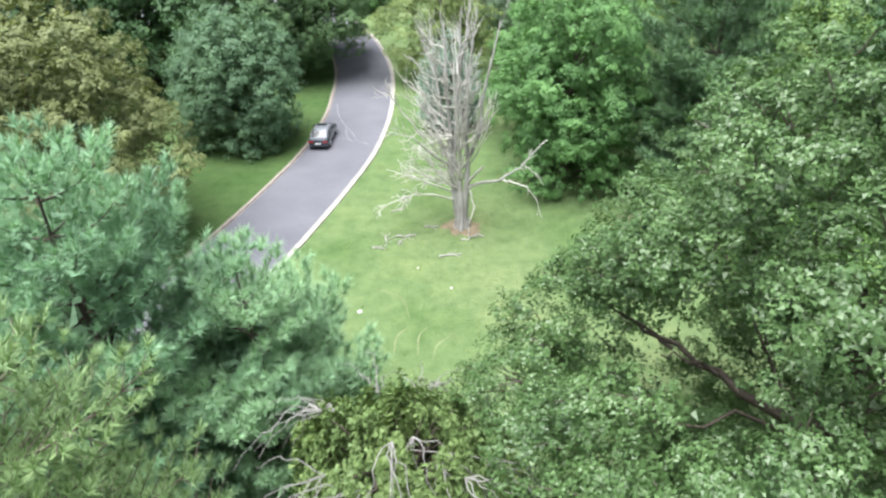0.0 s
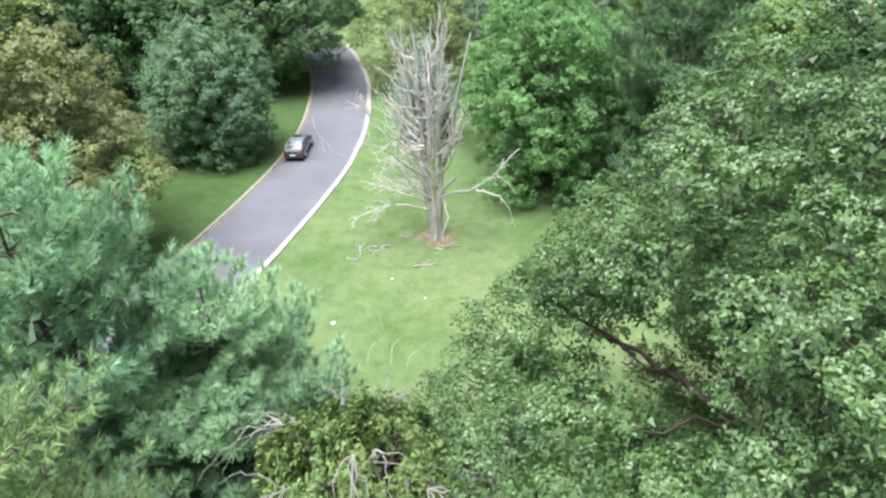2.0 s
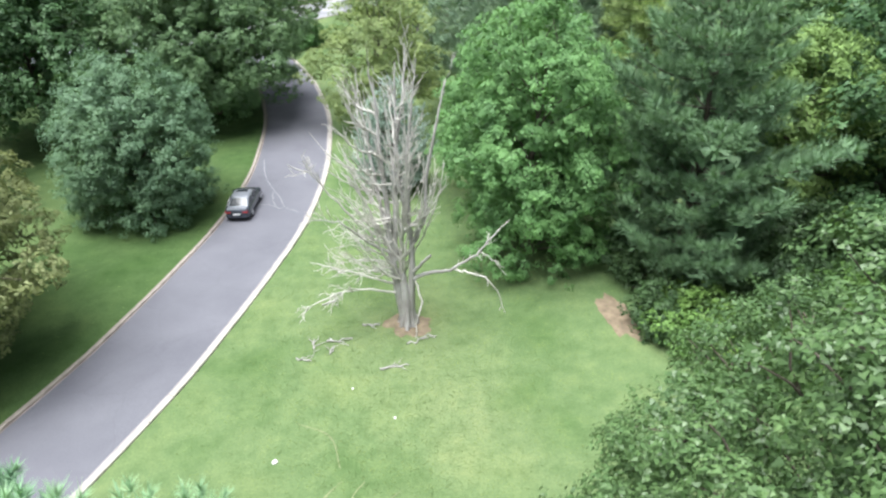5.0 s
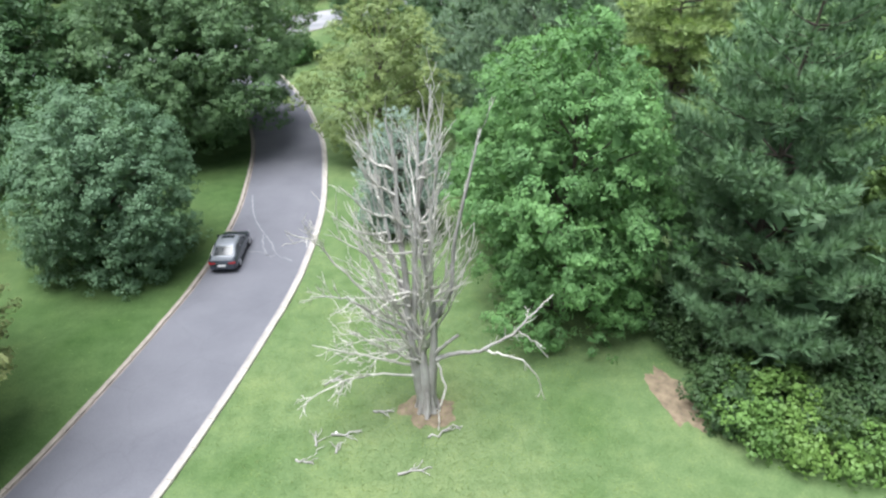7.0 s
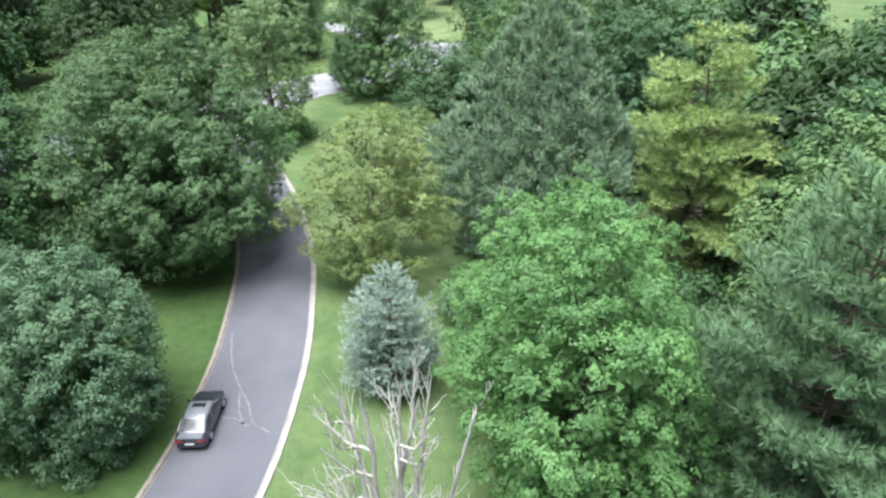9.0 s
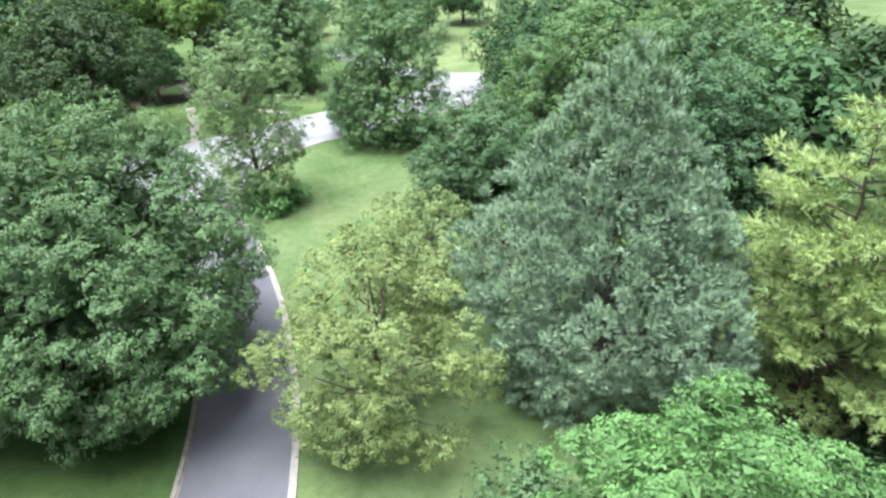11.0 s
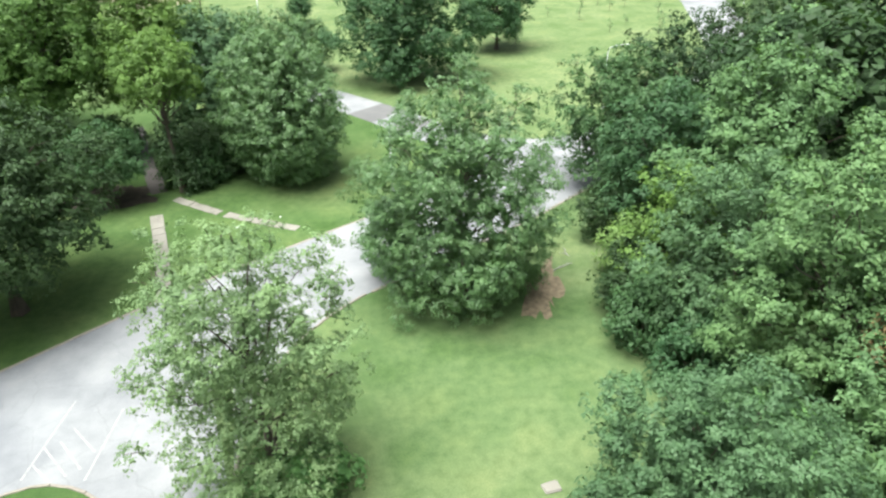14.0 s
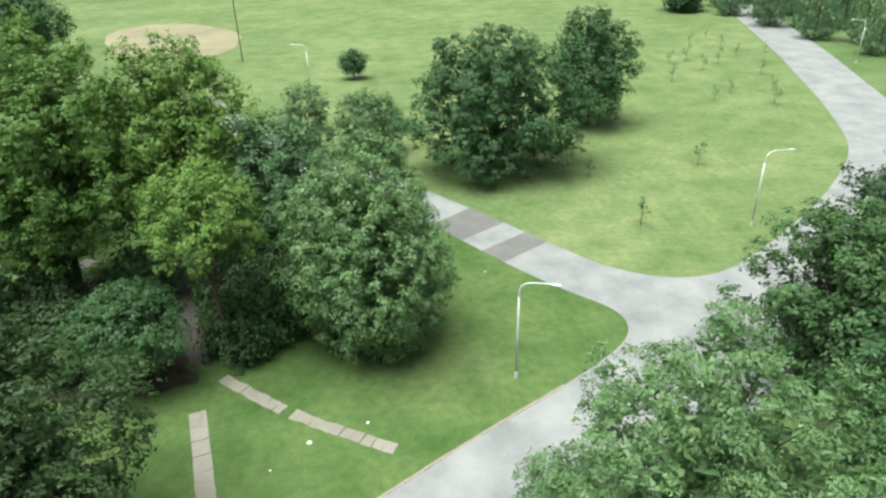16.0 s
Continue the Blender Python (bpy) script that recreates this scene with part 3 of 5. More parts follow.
tagged(new("park_lawn", park_mesh), "green mown lawn between the roads, with the footpaths", "lawn", "", "structure")

far_b = np.r_[0, np.cumsum(np.linalg.norm(np.diff(BRANCH, axis=0), axis=1))]
for lo, hi in ((22.5, 27.0), (30.0, 36.5)):
    k = (far_b >= lo) & (far_b <= hi)
    strip("road_patch", bra_l[k], bra_r[k], 0.041, DARK_PATCH, "dark tar patch across the side road")


# Verge sheet: lush grass whose darker colour stands in for tree shade.
verge = np.vstack([lane_l[::3], [(-23, 114), (-36.3, 112), (-50, 101.5), (-75, 82), (-110, 58), (-120, -60), (-52, -14)]])
verge_mesh = bpy.data.meshes.new("verge")
verge_mesh.from_pydata([(x, y, 0.005) for x, y in verge], [], [tuple(range(len(verge)))[::-1]])
verge_mesh.materials.append(SHADED_GRASS)
tagged(new("verge", verge_mesh), "lush green grass beside the lane, darkened for the trees' shade", "lawn", "", "structure")


def fillet(name, corner, a, b, z, mat, inner=None):
    """The rounded corner between two roads: the sheet and its outer curve."""
    c, a, b = (np.array(p, float) for p in (corner, a, b))
    s = np.linspace(0, 1, 12)[:, None]
    curve = a * (1 - s) ** 2 + 2 * c * s * (1 - s) + b * s ** 2
    c = c if inner is None else np.array(inner, float)
    v = np.vstack([np.hstack([curve, np.full((12, 1), z)]), [[*c, z]]])
    f = [(i, i + 1, 12) for i in range(11)]
    me = bpy.data.meshes.new(name)
    me.from_pydata(v.tolist(), [], f)
    me.materials.append(mat)
    tagged(new(name, me), "pale worn concrete road corner", "road", "", "structure")
    return curve


corner_w = fillet("road_corner", (-27.0, 111.6), (-32.6, 106.4), (-21.0, 102.7), 0.027, PALE_ROAD, (-27.5, 116.0))
corner_e = fillet("road_corner", (-18.6, 118.6), (-16.3, 105.6), (-8.5, 127.0), 0.0275, PALE_ROAD)


def rounded(name, one, two, ra, rb, z):
    """A curve where the edges of two roads cross, from ra before the crossing on one to rb after it on the other."""
    far = np.linalg.norm(one[:, None] - two[None], axis=2)
    i, j = np.unravel_index(np.argmin(far), far.shape)
    a, b = one[i + ra], two[j + rb]
    c = (one[i] + two[j]) / 2
    return fillet(name, c, a, b, z, PALE_ROAD, c + 0.25 * (2 * c - a - b) / 2)


rounded("road_corner", ave_l, bra_l, -4, 5, 0.033)
rounded("road_corner", ave_l, bra_r, 7, 9, 0.0335)


def kerb_run(line, name, label, long=1.8, wide=0.28, high=0.13, mat=None):
    """A row of kerbstones along a line: each stone a bevelled block of its own, with an open joint."""
    top = thing(name, 0, 0, 0, 0, label, "kerb", "", "structure")
    rng = np.random.default_rng(len(line))
    far = np.r_[0, np.cumsum(np.linalg.norm(np.diff(line, axis=0), axis=1))]
    n = max(1, int(far[-1] / long))
    bm = bmesh.new()
    bmesh.ops.create_cube(bm, size=1.0)
    bmesh.ops.scale(bm, verts=bm.verts, vec=(far[-1] / n - 0.025, wide, high + 0.1))
    bmesh.ops.translate(bm, verts=bm.verts, vec=(0, 0, (high - 0.1) / 2))
    bmesh.ops.bevel(bm, geom=[e for e in bm.edges if e.verts[0].co.z > 0 and e.verts[1].co.z > 0], offset=0.03, segments=1, affect="EDGES")
    me = bpy.data.meshes.new("kerbstone")
    bm.to_mesh(me)
    bm.free()
    me.materials.append(mat or KERB)
    for i in range(n):
        a = (i + 0.5) * far[-1] / n
        x, y = np.interp(a, far, line[:, 0]), np.interp(a, far, line[:, 1])
        x1, y1 = np.interp(a + 0.6, far, line[:, 0]), np.interp(a + 0.6, far, line[:, 1])
        x0, y0 = np.interp(a - 0.6, far, line[:, 0]), np.interp(a - 0.6, far, line[:, 1])
        ob = new("kerbstone", me)
        ob.parent = top
        ob.matrix_world = pose(x, y, rng.normal(-0.01, 0.012), rng.normal(0, 0.8), 0, math.degrees(math.atan2(y1 - y0, x1 - x0)) + rng.normal(0, 0.5))
    return top


def between(line, y0, y1):
    return line[(line[:, 1] >= y0) & (line[:, 1] <= y1)]


# footpaths
def slabs(name, line, width, long, z, mat, label, wild=0.0, seed=3, fade=0.0):
    """A footpath of separate slabs."""
    rng = np.random.default_rng(seed)
    top = thing(name, 0, 0, 0, 0, label, "path", "", "structure")
    far = np.r_[0, np.cumsum(np.linalg.norm(np.diff(line, axis=0), axis=1))]
    n = max(1, int(far[-1] / long))
    for i in range(n):
        a = (i + 0.5) * far[-1] / n
        if rng.random() < fade * i / n:
            continue
        x, y = np.interp(a, far, line[:, 0]), np.interp(a, far, line[:, 1])
        k = min(np.searchsorted(far, a), len(line) - 1)
        d = line[k] - line[k - 1]
        bm = bmesh.new()
        bmesh.ops.create_cube(bm, size=1.0)
        bmesh.ops.scale(bm, verts=bm.verts, vec=(far[-1] / n - 0.03, width, 0.12))
        for v in bm.verts:
            v.co.x += rng.normal(0, wild)
            v.co.y += rng.normal(0, wild)
        bmesh.ops.translate(bm, verts=bm.verts, vec=(0, 0, z - 0.06))
        ob = part("slab", bm, mat, top)
        ob.matrix_world = pose(x, y, rng.normal(0, 0.006), rng.normal(0, 0.5), rng.normal(0, 0.5), math.degrees(math.atan2(d[1], d[0])))
    return top


def patch(name, x, y, rx, ry, z, mat, label, seed=1, turn=0.0, ragged=0.25, category="earth"):
    """A ragged patch on the ground."""
    rng = np.random.default_rng(seed)
    n = 40
    a = np.linspace(0, 2 * np.pi, n, endpoint=False)
    k = 1 + ragged * (np.sin(2 * a + rng.random() * 6) * 0.5 + np.sin(5 * a + rng.random() * 6) * 0.4 + rng.normal(0, 0.3, n))
    v = np.vstack([np.stack([rx * k * np.cos(a), ry * k * np.sin(a), np.full(n, z)], -1), [[0, 0, z + 0.01]]])
    f = [(i, (i + 1) % n, n) for i in range(n)]
    ob = new(name, np_mesh(name, v, f, mat))
    ob.matrix_world = pose(x, y, 0, 0, 0, turn)
    return tagged(ob, label, category, "", "structure")

# ---------------------------------------------------------------- trees near the lawn
tree("oak_tree", 11.4, 12.8, 21.0, 10.4, "oak", 0.2, 0.104, 2.4, 1.25, 3.7, GLOSSY_LEAF, label="broad oak with grey-green lobed leaves and heavy limbs", core=0.4, seed=11, trunk=0.42, fill=0.32, limbs=22, lumps=0.09, tuft=0.32, twigs=700, gaps=(((0.78, -0.9, 23.55), (0.254, 0.725, -0.64), 1.05), ((0.78, -0.9, 23.55), (0.31, 0.728, -0.612), 0.95)), boughs=(((11.3, 12.6, 7.4), (6.4, 15.5, 9.7), 0.22, 0.07), ((7.2, 15.0, 9.4), (5.0, 15.9, 10.6), 0.08, 0.02), ((8.4, 14.2, 9.0), (6.2, 13.4, 10.6), 0.07, 0.02), ((6.4, 15.5, 9.7), (5.2, 17.0, 9.9), 0.07, 0.02), ((11.4, 12.8, 10.0), (9.0, 10.4, 15.0), 0.2, 0.06)))
pine("pine_tree", -11.4, 15.6, 16.8, 5.9, "egg", 0.1, PINE_NEEDLE, "tall soft blue-green white pine beside the lawn", 12, tier=0.9, arms=7, tuft=0.42, blades=46, wide=0.0165, lumps=0.12, rise=0.1, tip=0.45, up=0.85, step=0.36, reach=0.32, heart=0.28)
pine("pine_tree", -6.7, 16.6, 11.9, 4.8, "egg", 0.05, PINE_NEEDLE, "low spreading blue-green white pine", 13, tier=0.8, arms=7, tuft=0.42, blades=46, wide=0.0165, lumps=0.12, rise=0.1, tip=0.4, up=0.85, step=0.36, reach=0.32, heart=0.28)
pine("pine_tree", -7.6, 5.6, 18.4, 4.2, "dome", 0.15, FRESH_NEEDLE, "yellow-green pine with fresh shoots", 14, tier=0.9, arms=6, tuft=0.28, blades=32, wide=0.0105, up=0.9, fine=True, reach=0.35)
tree("copper_tree", -25.3, 36.8, 16.8, 8.2, "dome", 0.05, 0.184, 1.9, 1.4, 2.4, BRONZE_LEAF, label="broad tree with olive-bronze leaves", seed=15, lumps=0.1)
tree("round_tree", -18.3, 54.7, 11.6, 5.5, "round", 0.01, 0.156, 1.9, 0.74, 3.0, TEAL_LEAF, label="round blue-green tree with branches to the ground", seed=16, lumps=0.05, skirt=0.85, flat=0.8, tuft=0.42)
tree("oak_tree", -18.2, 77.2, 19.0, 9.7, "dome", 0.08, 0.16, 2.4, 1.2, 3.0, OAK_LEAF, label="broad dark oak that overhangs the lane", seed=17, lumps=0.04, skirt=0.4, stretch=(1.04, 1.15), tuft=0.37, shell=1.1, core=0.5, fill=0.3)
tree("oak_tree", -33, 72, 18.0, 8.5, "dome", 0.1, 0.294, 1.9, 1.24, 3.0, DARK_LEAF, label="broad dark oak behind the lane", seed=18)
tree("young_tree", -0.8, 71.0, 14.2, 5.9, "round", 0.04, 0.14, 1.2, 1.2, 1.5, PALE_LEAF, label="airy yellow-green tree beside the lane", core=0.3, seed=19, lumps=0.2, skirt=0.8, flat=0.6, twigs=120)
tree("young_tree", 2.9, 85.0, 9.9, 4.5, "round", 0.04, 0.15, 1.4, 1.0, 1.9, PALE_LEAF, bark=GREY_TWIG, label="low yellow-green tree with a crooked pale limb", core=0.3, seed=43, lumps=0.18, skirt=0.8, flat=0.6, twigs=80, boughs=(((3.2, 84.6, 3.0), (5.0, 81.2, 6.2), 0.1, 0.05), ((5.0, 81.2, 6.2), (6.8, 80.6, 7.4), 0.05, 0.02)))
pine("spruce_tree", 0.45, 57.0, 8.4, 3.2, "egg", 0.01, SILVER_NEEDLE, "small silver-blue spruce on the lawn", 20, tier=0.5, arms=7, tuft=0.28, blades=18, wide=0.02, skirt=0.9, lumps=0.05, step=0.36, up=0.25)
tree("maple_tree", 9.2, 46.2, 17.8, 5.9, "egg", 0.01, 0.16, 2.0, 1.35, 2.4, MAPLE_LEAF, label="dense bright green maple with leaves to the ground", seed=21, lumps=0.1, skirt=0.85, flat=0.6, droop=0.3, tuft=0.44)
tree("maple_tree", 11.0, 55.6, 14.5, 6.9, "dome", 0.03, 0.16, 2.0, 1.4, 2.4, MAPLE_LEAF, label="spreading bright green maple behind the lawn", seed=41, lumps=0.12, flat=0.55, droop=0.3, tuft=0.44)
pine("pine_tree", 18.0, 42.4, 20.0, 6.6, "egg", 0.05, DEEP_NEEDLE, "tall dark blue-green white pine", 22, tier=1.0, arms=6, tuft=0.58, blades=32, wide=0.03, step=0.5, gap=0.1, tip=0.3, up=0.75, lumps=0.18)
tree("pine_tree", 13.4, 75.2, 22.4, 9.4, "spire", 0.01, 0.28, 0.3, 0.75, 2.4, BLUE_NEEDLE, label="broad grey-blue pine with rounded tufts", core=0, seed=23, skirt=0.75, tuft=0.5, flat=0.8, up=0.6, lumps=0.1, plume=(0.37, 1.4, 38, 0.036))
pine("pine_tree", 24.9, 71.0, 19.7, 7.2, "egg", 0.04, GOLD_NEEDLE, "yellow-green pine with drooping boughs", 24, tier=1.15, arms=5, tuft=0.55, blades=24, wide=0.034, step=0.5, gap=0.15, lumps=0.2, hang=0.25, rise=0.2, tip=0.15, up=0.35)
tree("lime_tree", 26.0, 46.5, 14.0, 4.2, "round", 0.1, 0.202, 1.9, 0.85, 3.0, LIME_LEAF, label="lime-green young tree at the wood's edge", seed=25)
# trees round the junction
tree("birch_tree", -14.0, 106.6, 17.8, 4.9, "tall", 0.01, 0.15, 1.45, 0.78, 2.3, BIRCH_LEAF, label="slender airy pale green tree at the corner", core=0.25, seed=26, lumps=0.2, twigs=200, flat=0.8)
tree("elm_tree", 0.0, 125.4, 19.9, 6.9, "tall", 0.0, 0.2, 2.0, 1.25, 2.3, ELM_LEAF, label="tall shaggy green tree with drooping sprays beside the road", seed=27, flat=0.38, lumps=0.19, skirt=0.85, droop=0.45, tuft=0.5, slim=0.26, core=0.5, up=0.6)
tree("dogwood_tree", -5.6, 130.0, 8.4, 3.1, "round", 0.06, 0.2, 1.9, 0.8, 2.6, TEAL_LEAF, label="small blue-green tree beside the road", seed=42, lumps=0.14)
tree("hornbeam_tree", 8.0, 97.4, 13.2, 5.8, "round", 0.01, 0.184, 1.9, 0.89, 3.0, OAK_LEAF, label="rounded dark green tree at the wood's edge", seed=28, skirt=0.85)
tree("oak_tree", -38.4, 128.4, 19.0, 9.8, "dome", 0.22, 0.276, 1.9, 1.32, 3.0, DEEP_LEAF, label="large dark oak with a thick bare trunk", seed=29, trunk=0.6)
tree("linden_tree", -17.7, 155.2, 19.0, 7.4, "round", 0.01, 0.221, 1.9, 0.89, 3.0, ELM_LEAF, label="full mid-green tree with low branches", seed=30, lumps=0.08, flat=0.55, droop=0.25)
tree("oak_tree", -0.5, 197.5, 20.5, 12.0, "dome", 0.05, 0.35, 1.9, 1.8, 2.4, DARK_LEAF, label="broad dark oak on the far lawn", lumps=0.17, seed=31)
tree("oak_tree", 19.0, 217, 20.0, 7.2, "dome", 0.12, 0.368, 1.9, 1.24, 3.0, DARK_LEAF, label="dark oak with a bare trunk on the far lawn", lumps=0.18, seed=32)
tree("oak_tree", -48.0, 165.0, 28.6, 9.4, "dome", 0.25, 0.294, 1.9, 1.41, 3.0, SUNNY_LEAF, label="tall spreading green tree over the path", seed=33, flat=0.6)
tree("oak_tree", -35.6, 168.0, 26.0, 7.6, "dome", 0.25, 0.294, 1.9, 1.32, 3.0, SUNNY_LEAF, label="tall dark tree over the path", seed=34, flat=0.6)
tree("maple_tree", -30.2, 152.5, 19.0, 4.7, "dome", 0.58, 0.239, 1.9, 1.02, 3.0, SUNNY_LEAF, label="bright green spreading tree over the path", seed=35, flat=0.5)
tree("maple_tree", -37.6, 150.6, 9.4, 4.9, "dome", 0.3, 0.239, 1.9, 0.93, 3.0, DARK_LEAF, label="low bright green tree beside the path", seed=36, flat=0.5)
tree("linden_tree", -26.5, 166.0, 18.5, 6.0, "round", 0.1, 0.331, 1.9, 1.09, 3.0, OAK_LEAF, label="dark green tree behind the path", seed=37)
tree("young_tree", -29.0, 205.0, 12.0, 4.2, "round", 0.1, 0.331, 1.15, 0.85, 1.7, OAK_LEAF, label="young open tree on the far lawn", core=0.4, seed=38)
tree("young_tree", -19.5, 206.0, 10.0, 5.0, "round", 0.05, 0.331, 1.9, 0.93, 3.0, OAK_LEAF, label="young bushy tree on the far lawn", seed=39)
tree("young_tree", -25.0, 258.0, 6.5, 2.9, "round", 0.2, 0.368, 1.9, 0.7, 3.0, DARK_LEAF, label="small dark tree on the far lawn", seed=40)
# the wood's edge
EDGE = [(20.5, 108, 20, 5.6, FOREST_LEAF), (22, 100.5, 15.5, 5.2, FOREST_LEAF), (28, 96.5, 19.5, 7, OAK_LEAF), (19.0, 116.5, 15.5, 6, OAK_LEAF), (31, 108, 21.5, 7, FOREST_LEAF), (24.5, 88.5, 18, 6.2, OAK_LEAF),
        (27.5, 149.5, 18, 6.6, DEEP_LEAF), (20.5, 134.5, 15.5, 5.8, DARK_LEAF), (26.5, 128, 20, 7, FOREST_LEAF), (18.2, 123.5, 12.5, 4.2, SUNNY_LEAF), (21, 142, 13, 4.5, OAK_LEAF), (48, 168, 18, 8, DEEP_LEAF),
        (31, 38, 17, 5.4, DARK_LEAF), (29, 56, 18, 5.6, FOREST_LEAF), (34, 47, 19, 6, DARK_LEAF), (33, 62, 18, 6, DARK_LEAF), (31, 22, 17, 6, DARK_LEAF), (19.8, 145.3, 16.5, 6.3, DARK_LEAF)]
for i, (x, y, h, r, m) in enumerate(EDGE):
    tree("woodland_tree", x, y, h, r, "round", 0.03, 0.24 if i < 6 else 0.32, 1.55, 1.3 if i < 6 else 1.45, 2.4, m, label="leafy broad tree at the wood's edge", seed=60 + i, group="trees at the wood's edge", lumps=0.2, flat=0.62)
proto = [tree("woodland_tree", 40, 60, 18, 7, "round", 0.1, 0.8, 1.45, 1.5, 2.4, DARK_LEAF, core=0.35, label="leafy tree inside the wood", seed=80, group="trees in the wood"),
         tree("woodland_tree", 47, 75, 20, 7.5, "dome", 0.1, 0.8, 1.45, 1.5, 2.4, DEEP_LEAF, core=0.35, label="dark leafy tree inside the wood", seed=81, group="trees in the wood"),
         tree("woodland_tree", 38, 82, 17, 6.5, "egg", 0.1, 0.8, 1.45, 1.5, 2.4, FOREST_LEAF, core=0.35, label="green leafy tree inside the wood", seed=82, group="trees in the wood")]
WOOD = [(39, 40), (36, 72), (45, 50), (33, 92), (42, 94), (40, 106), (36, 118), (35, 133), (45, 120), (46, 137), (36, 146), (43, 152), (54, 108), (55, 128), (56, 145), (54, 88), (58, 66), (50, 62), (42, 30), (58, 160),
        (-44, 84), (-56, 74), (-36, 56), (-48, 60), (-58, 120), (-62, 140), (-56, 152), (-66, 165), (-58, 180), (-38, 22), (-46, 36)]
rng = np.random.default_rng(5)
for i, (x, y) in enumerate(WOOD):
    s = rng.uniform(0.85, 1.12)
    copy_thing(proto[i % 3], pose(x + rng.normal(0, 1), y + rng.normal(0, 1), 0, 0, 0, rng.uniform(0, 360)) @ Matrix.Scale(s, 4))


def dead_tree():
    """A short cracked trunk, a broom of bare limbs that rise from it on all sides, and a few low boughs."""
    rng = np.random.default_rng(7)
    t = thing("dead_tree", 1.0, 38.7, 0, 0, "bare grey-white dead tree with broken limbs on the lawn", "tree")
    lines = []

    def bent(points, r0, r1, wild=0.03):
        p = np.array(points, float)
        k = np.linspace(0, len(p) - 1, 4 * len(p))
        q = np.stack([np.interp(k, np.arange(len(p)), p[:, j]) for j in range(3)], -1)
        q[1:-1] += rng.normal(0, 0.6 * wild, (len(q) - 2, 3))
        lines.append((q, r0 + (r1 - r0) * np.linspace(0, 1, len(q)) ** 0.8))
        return lines[-1]

    def twigs(run, n, long, up, lo=0.25, depth=1, way=None):
        p, r = run
        for s in rng.uniform(lo, 1.0, n):
            k = min(int(s * (len(p) - 1)), len(p) - 2)
            d = unit(unit(p[k + 1] - p[k]) * 0.75 + unit(rng.normal(0, 1, 3)) * 0.6 + [0, 0, up] + (np.zeros(3) if way is None else way))
            e = p[k] + d * long * rng.uniform(0.4, 1.0)
            q = limb(rng, p[k], e, max(0.018, min(0.036, r[k] * 0.6)), 0.01, 7, rng.normal(0.04, 0.05), 0.05)
            lines.append(q)
            if depth:
                twigs(q, 3, long * 0.5, up, 0.3, depth - 1, way)

    bent([(0.0, 0.0, -0.1), (-0.05, 0.02, 1.4), (-0.1, 0.05, 2.6), (-0.12, 0.08, 3.4)], 0.48, 0.16, 0.03)
    left = bent([(-0.2, 0, 0.9), (-0.45, 0.0, 2.4), (-0.7, 0.2, 4.8), (-0.7, 0.3, 7.0), (-0.9, 0.4, 10.0), (-0.9, 0.6, 12.6), (-1.2, 0.8, 14.3)], 0.3, 0.035)
    mid = bent([(-0.45, 0.2, 4.2), (-0.4, 0.4, 6.1), (-0.2, 0.6, 10.0), (0.4, 0.9, 12.9), (0.6, 1.2, 15.4)], 0.2, 0.025)
    right = bent([(0.2, 0.05, 0.9), (0.3, 0.0, 2.4), (0.4, 0.1, 4.6), (0.4, 0.2, 6.1), (0.0, 0.3, 8.5), (-0.1, 0.5, 10.9), (0.1, 0.9, 14.6)], 0.26, 0.035)
    outer = bent([(0.4, 0.1, 5.0), (1.2, 0.0, 6.8), (1.3, 0.2, 8.8), (1.9, 0.3, 11.6), (2.3, 0.4, 13.4), (2.7, 0.5, 14.3)], 0.15, 0.02)
    inner = bent([(0.35, 0.2, 6.0), (0.4, 0.6, 10.0), (0.8, 1.0, 12.7), (1.1, 1.3, 14.6)], 0.12, 0.02)
    back = bent([(-0.6, 0.4, 5.0), (-1.3, 1.6, 8.0), (-1.6, 2.2, 11.0), (-2.0, 2.4, 13.0)], 0.13, 0.02)
    for run, n in ((left, 8), (mid, 8), (right, 6), (inner, 7), (back, 9)):
        twigs(run, n + 4, 2.4, 0.8, 0.4, 0)
    twigs(outer, 6, 0.9, 0.5, 0.3)
    # the fan: limbs that leave the stems low and rise steeply away
    for k, z in enumerate(np.linspace(5.0, 12.2, 22)):
        p, r = (left, mid, back)[k % 3]
        at = np.array([np.interp(z, p[:, 2], p[:, j]) for j in range(3)])
        a = rng.normal(3.05, 0.8)
        rise = rng.uniform(0.4, 1.25)
        long = rng.uniform(0.6, 0.92) * (6.4 - 0.3 * z)
        d = unit(np.array([np.cos(a), np.sin(a), rise]))
        e = at + d * long
        b = bent([at, at + d * long * 0.5 - [0, 0, 0.1 * long], e + [0, 0, 0.12 * long]], 0.075, 0.02, 0.045)
        twigs(b, 6, 1.7, 0.45, 0.25, 0)
    for k in range(24):
        a, z = 2.39996 * k + rng.normal(0, 0.2), rng.uniform(2.7, 6.2)
        end = rng.uniform(z + 1.6, 13.6)
        wide = rng.uniform(0.6, 1.05) * np.interp(end, [3, 4.5, 6.5, 9.5, 12, 14], [3.4, 4.1, 4.0, 3.3, 2.4, 1.3])
        at, d = np.array([-0.12, 0.08, z]), np.array([np.cos(a), 0.85 * np.sin(a), 0])
        rise = np.array([0, 0, end - z])
        twigs(bent([at, at + d * 0.4 * wide + rise * 0.26, at + d * 0.72 * wide + rise * 0.6, at + d * wide + rise - [0.2, 0, 0]], 0.082, 0.014, 0.07), 7, 1.5, 0.4, 0.3, 0)
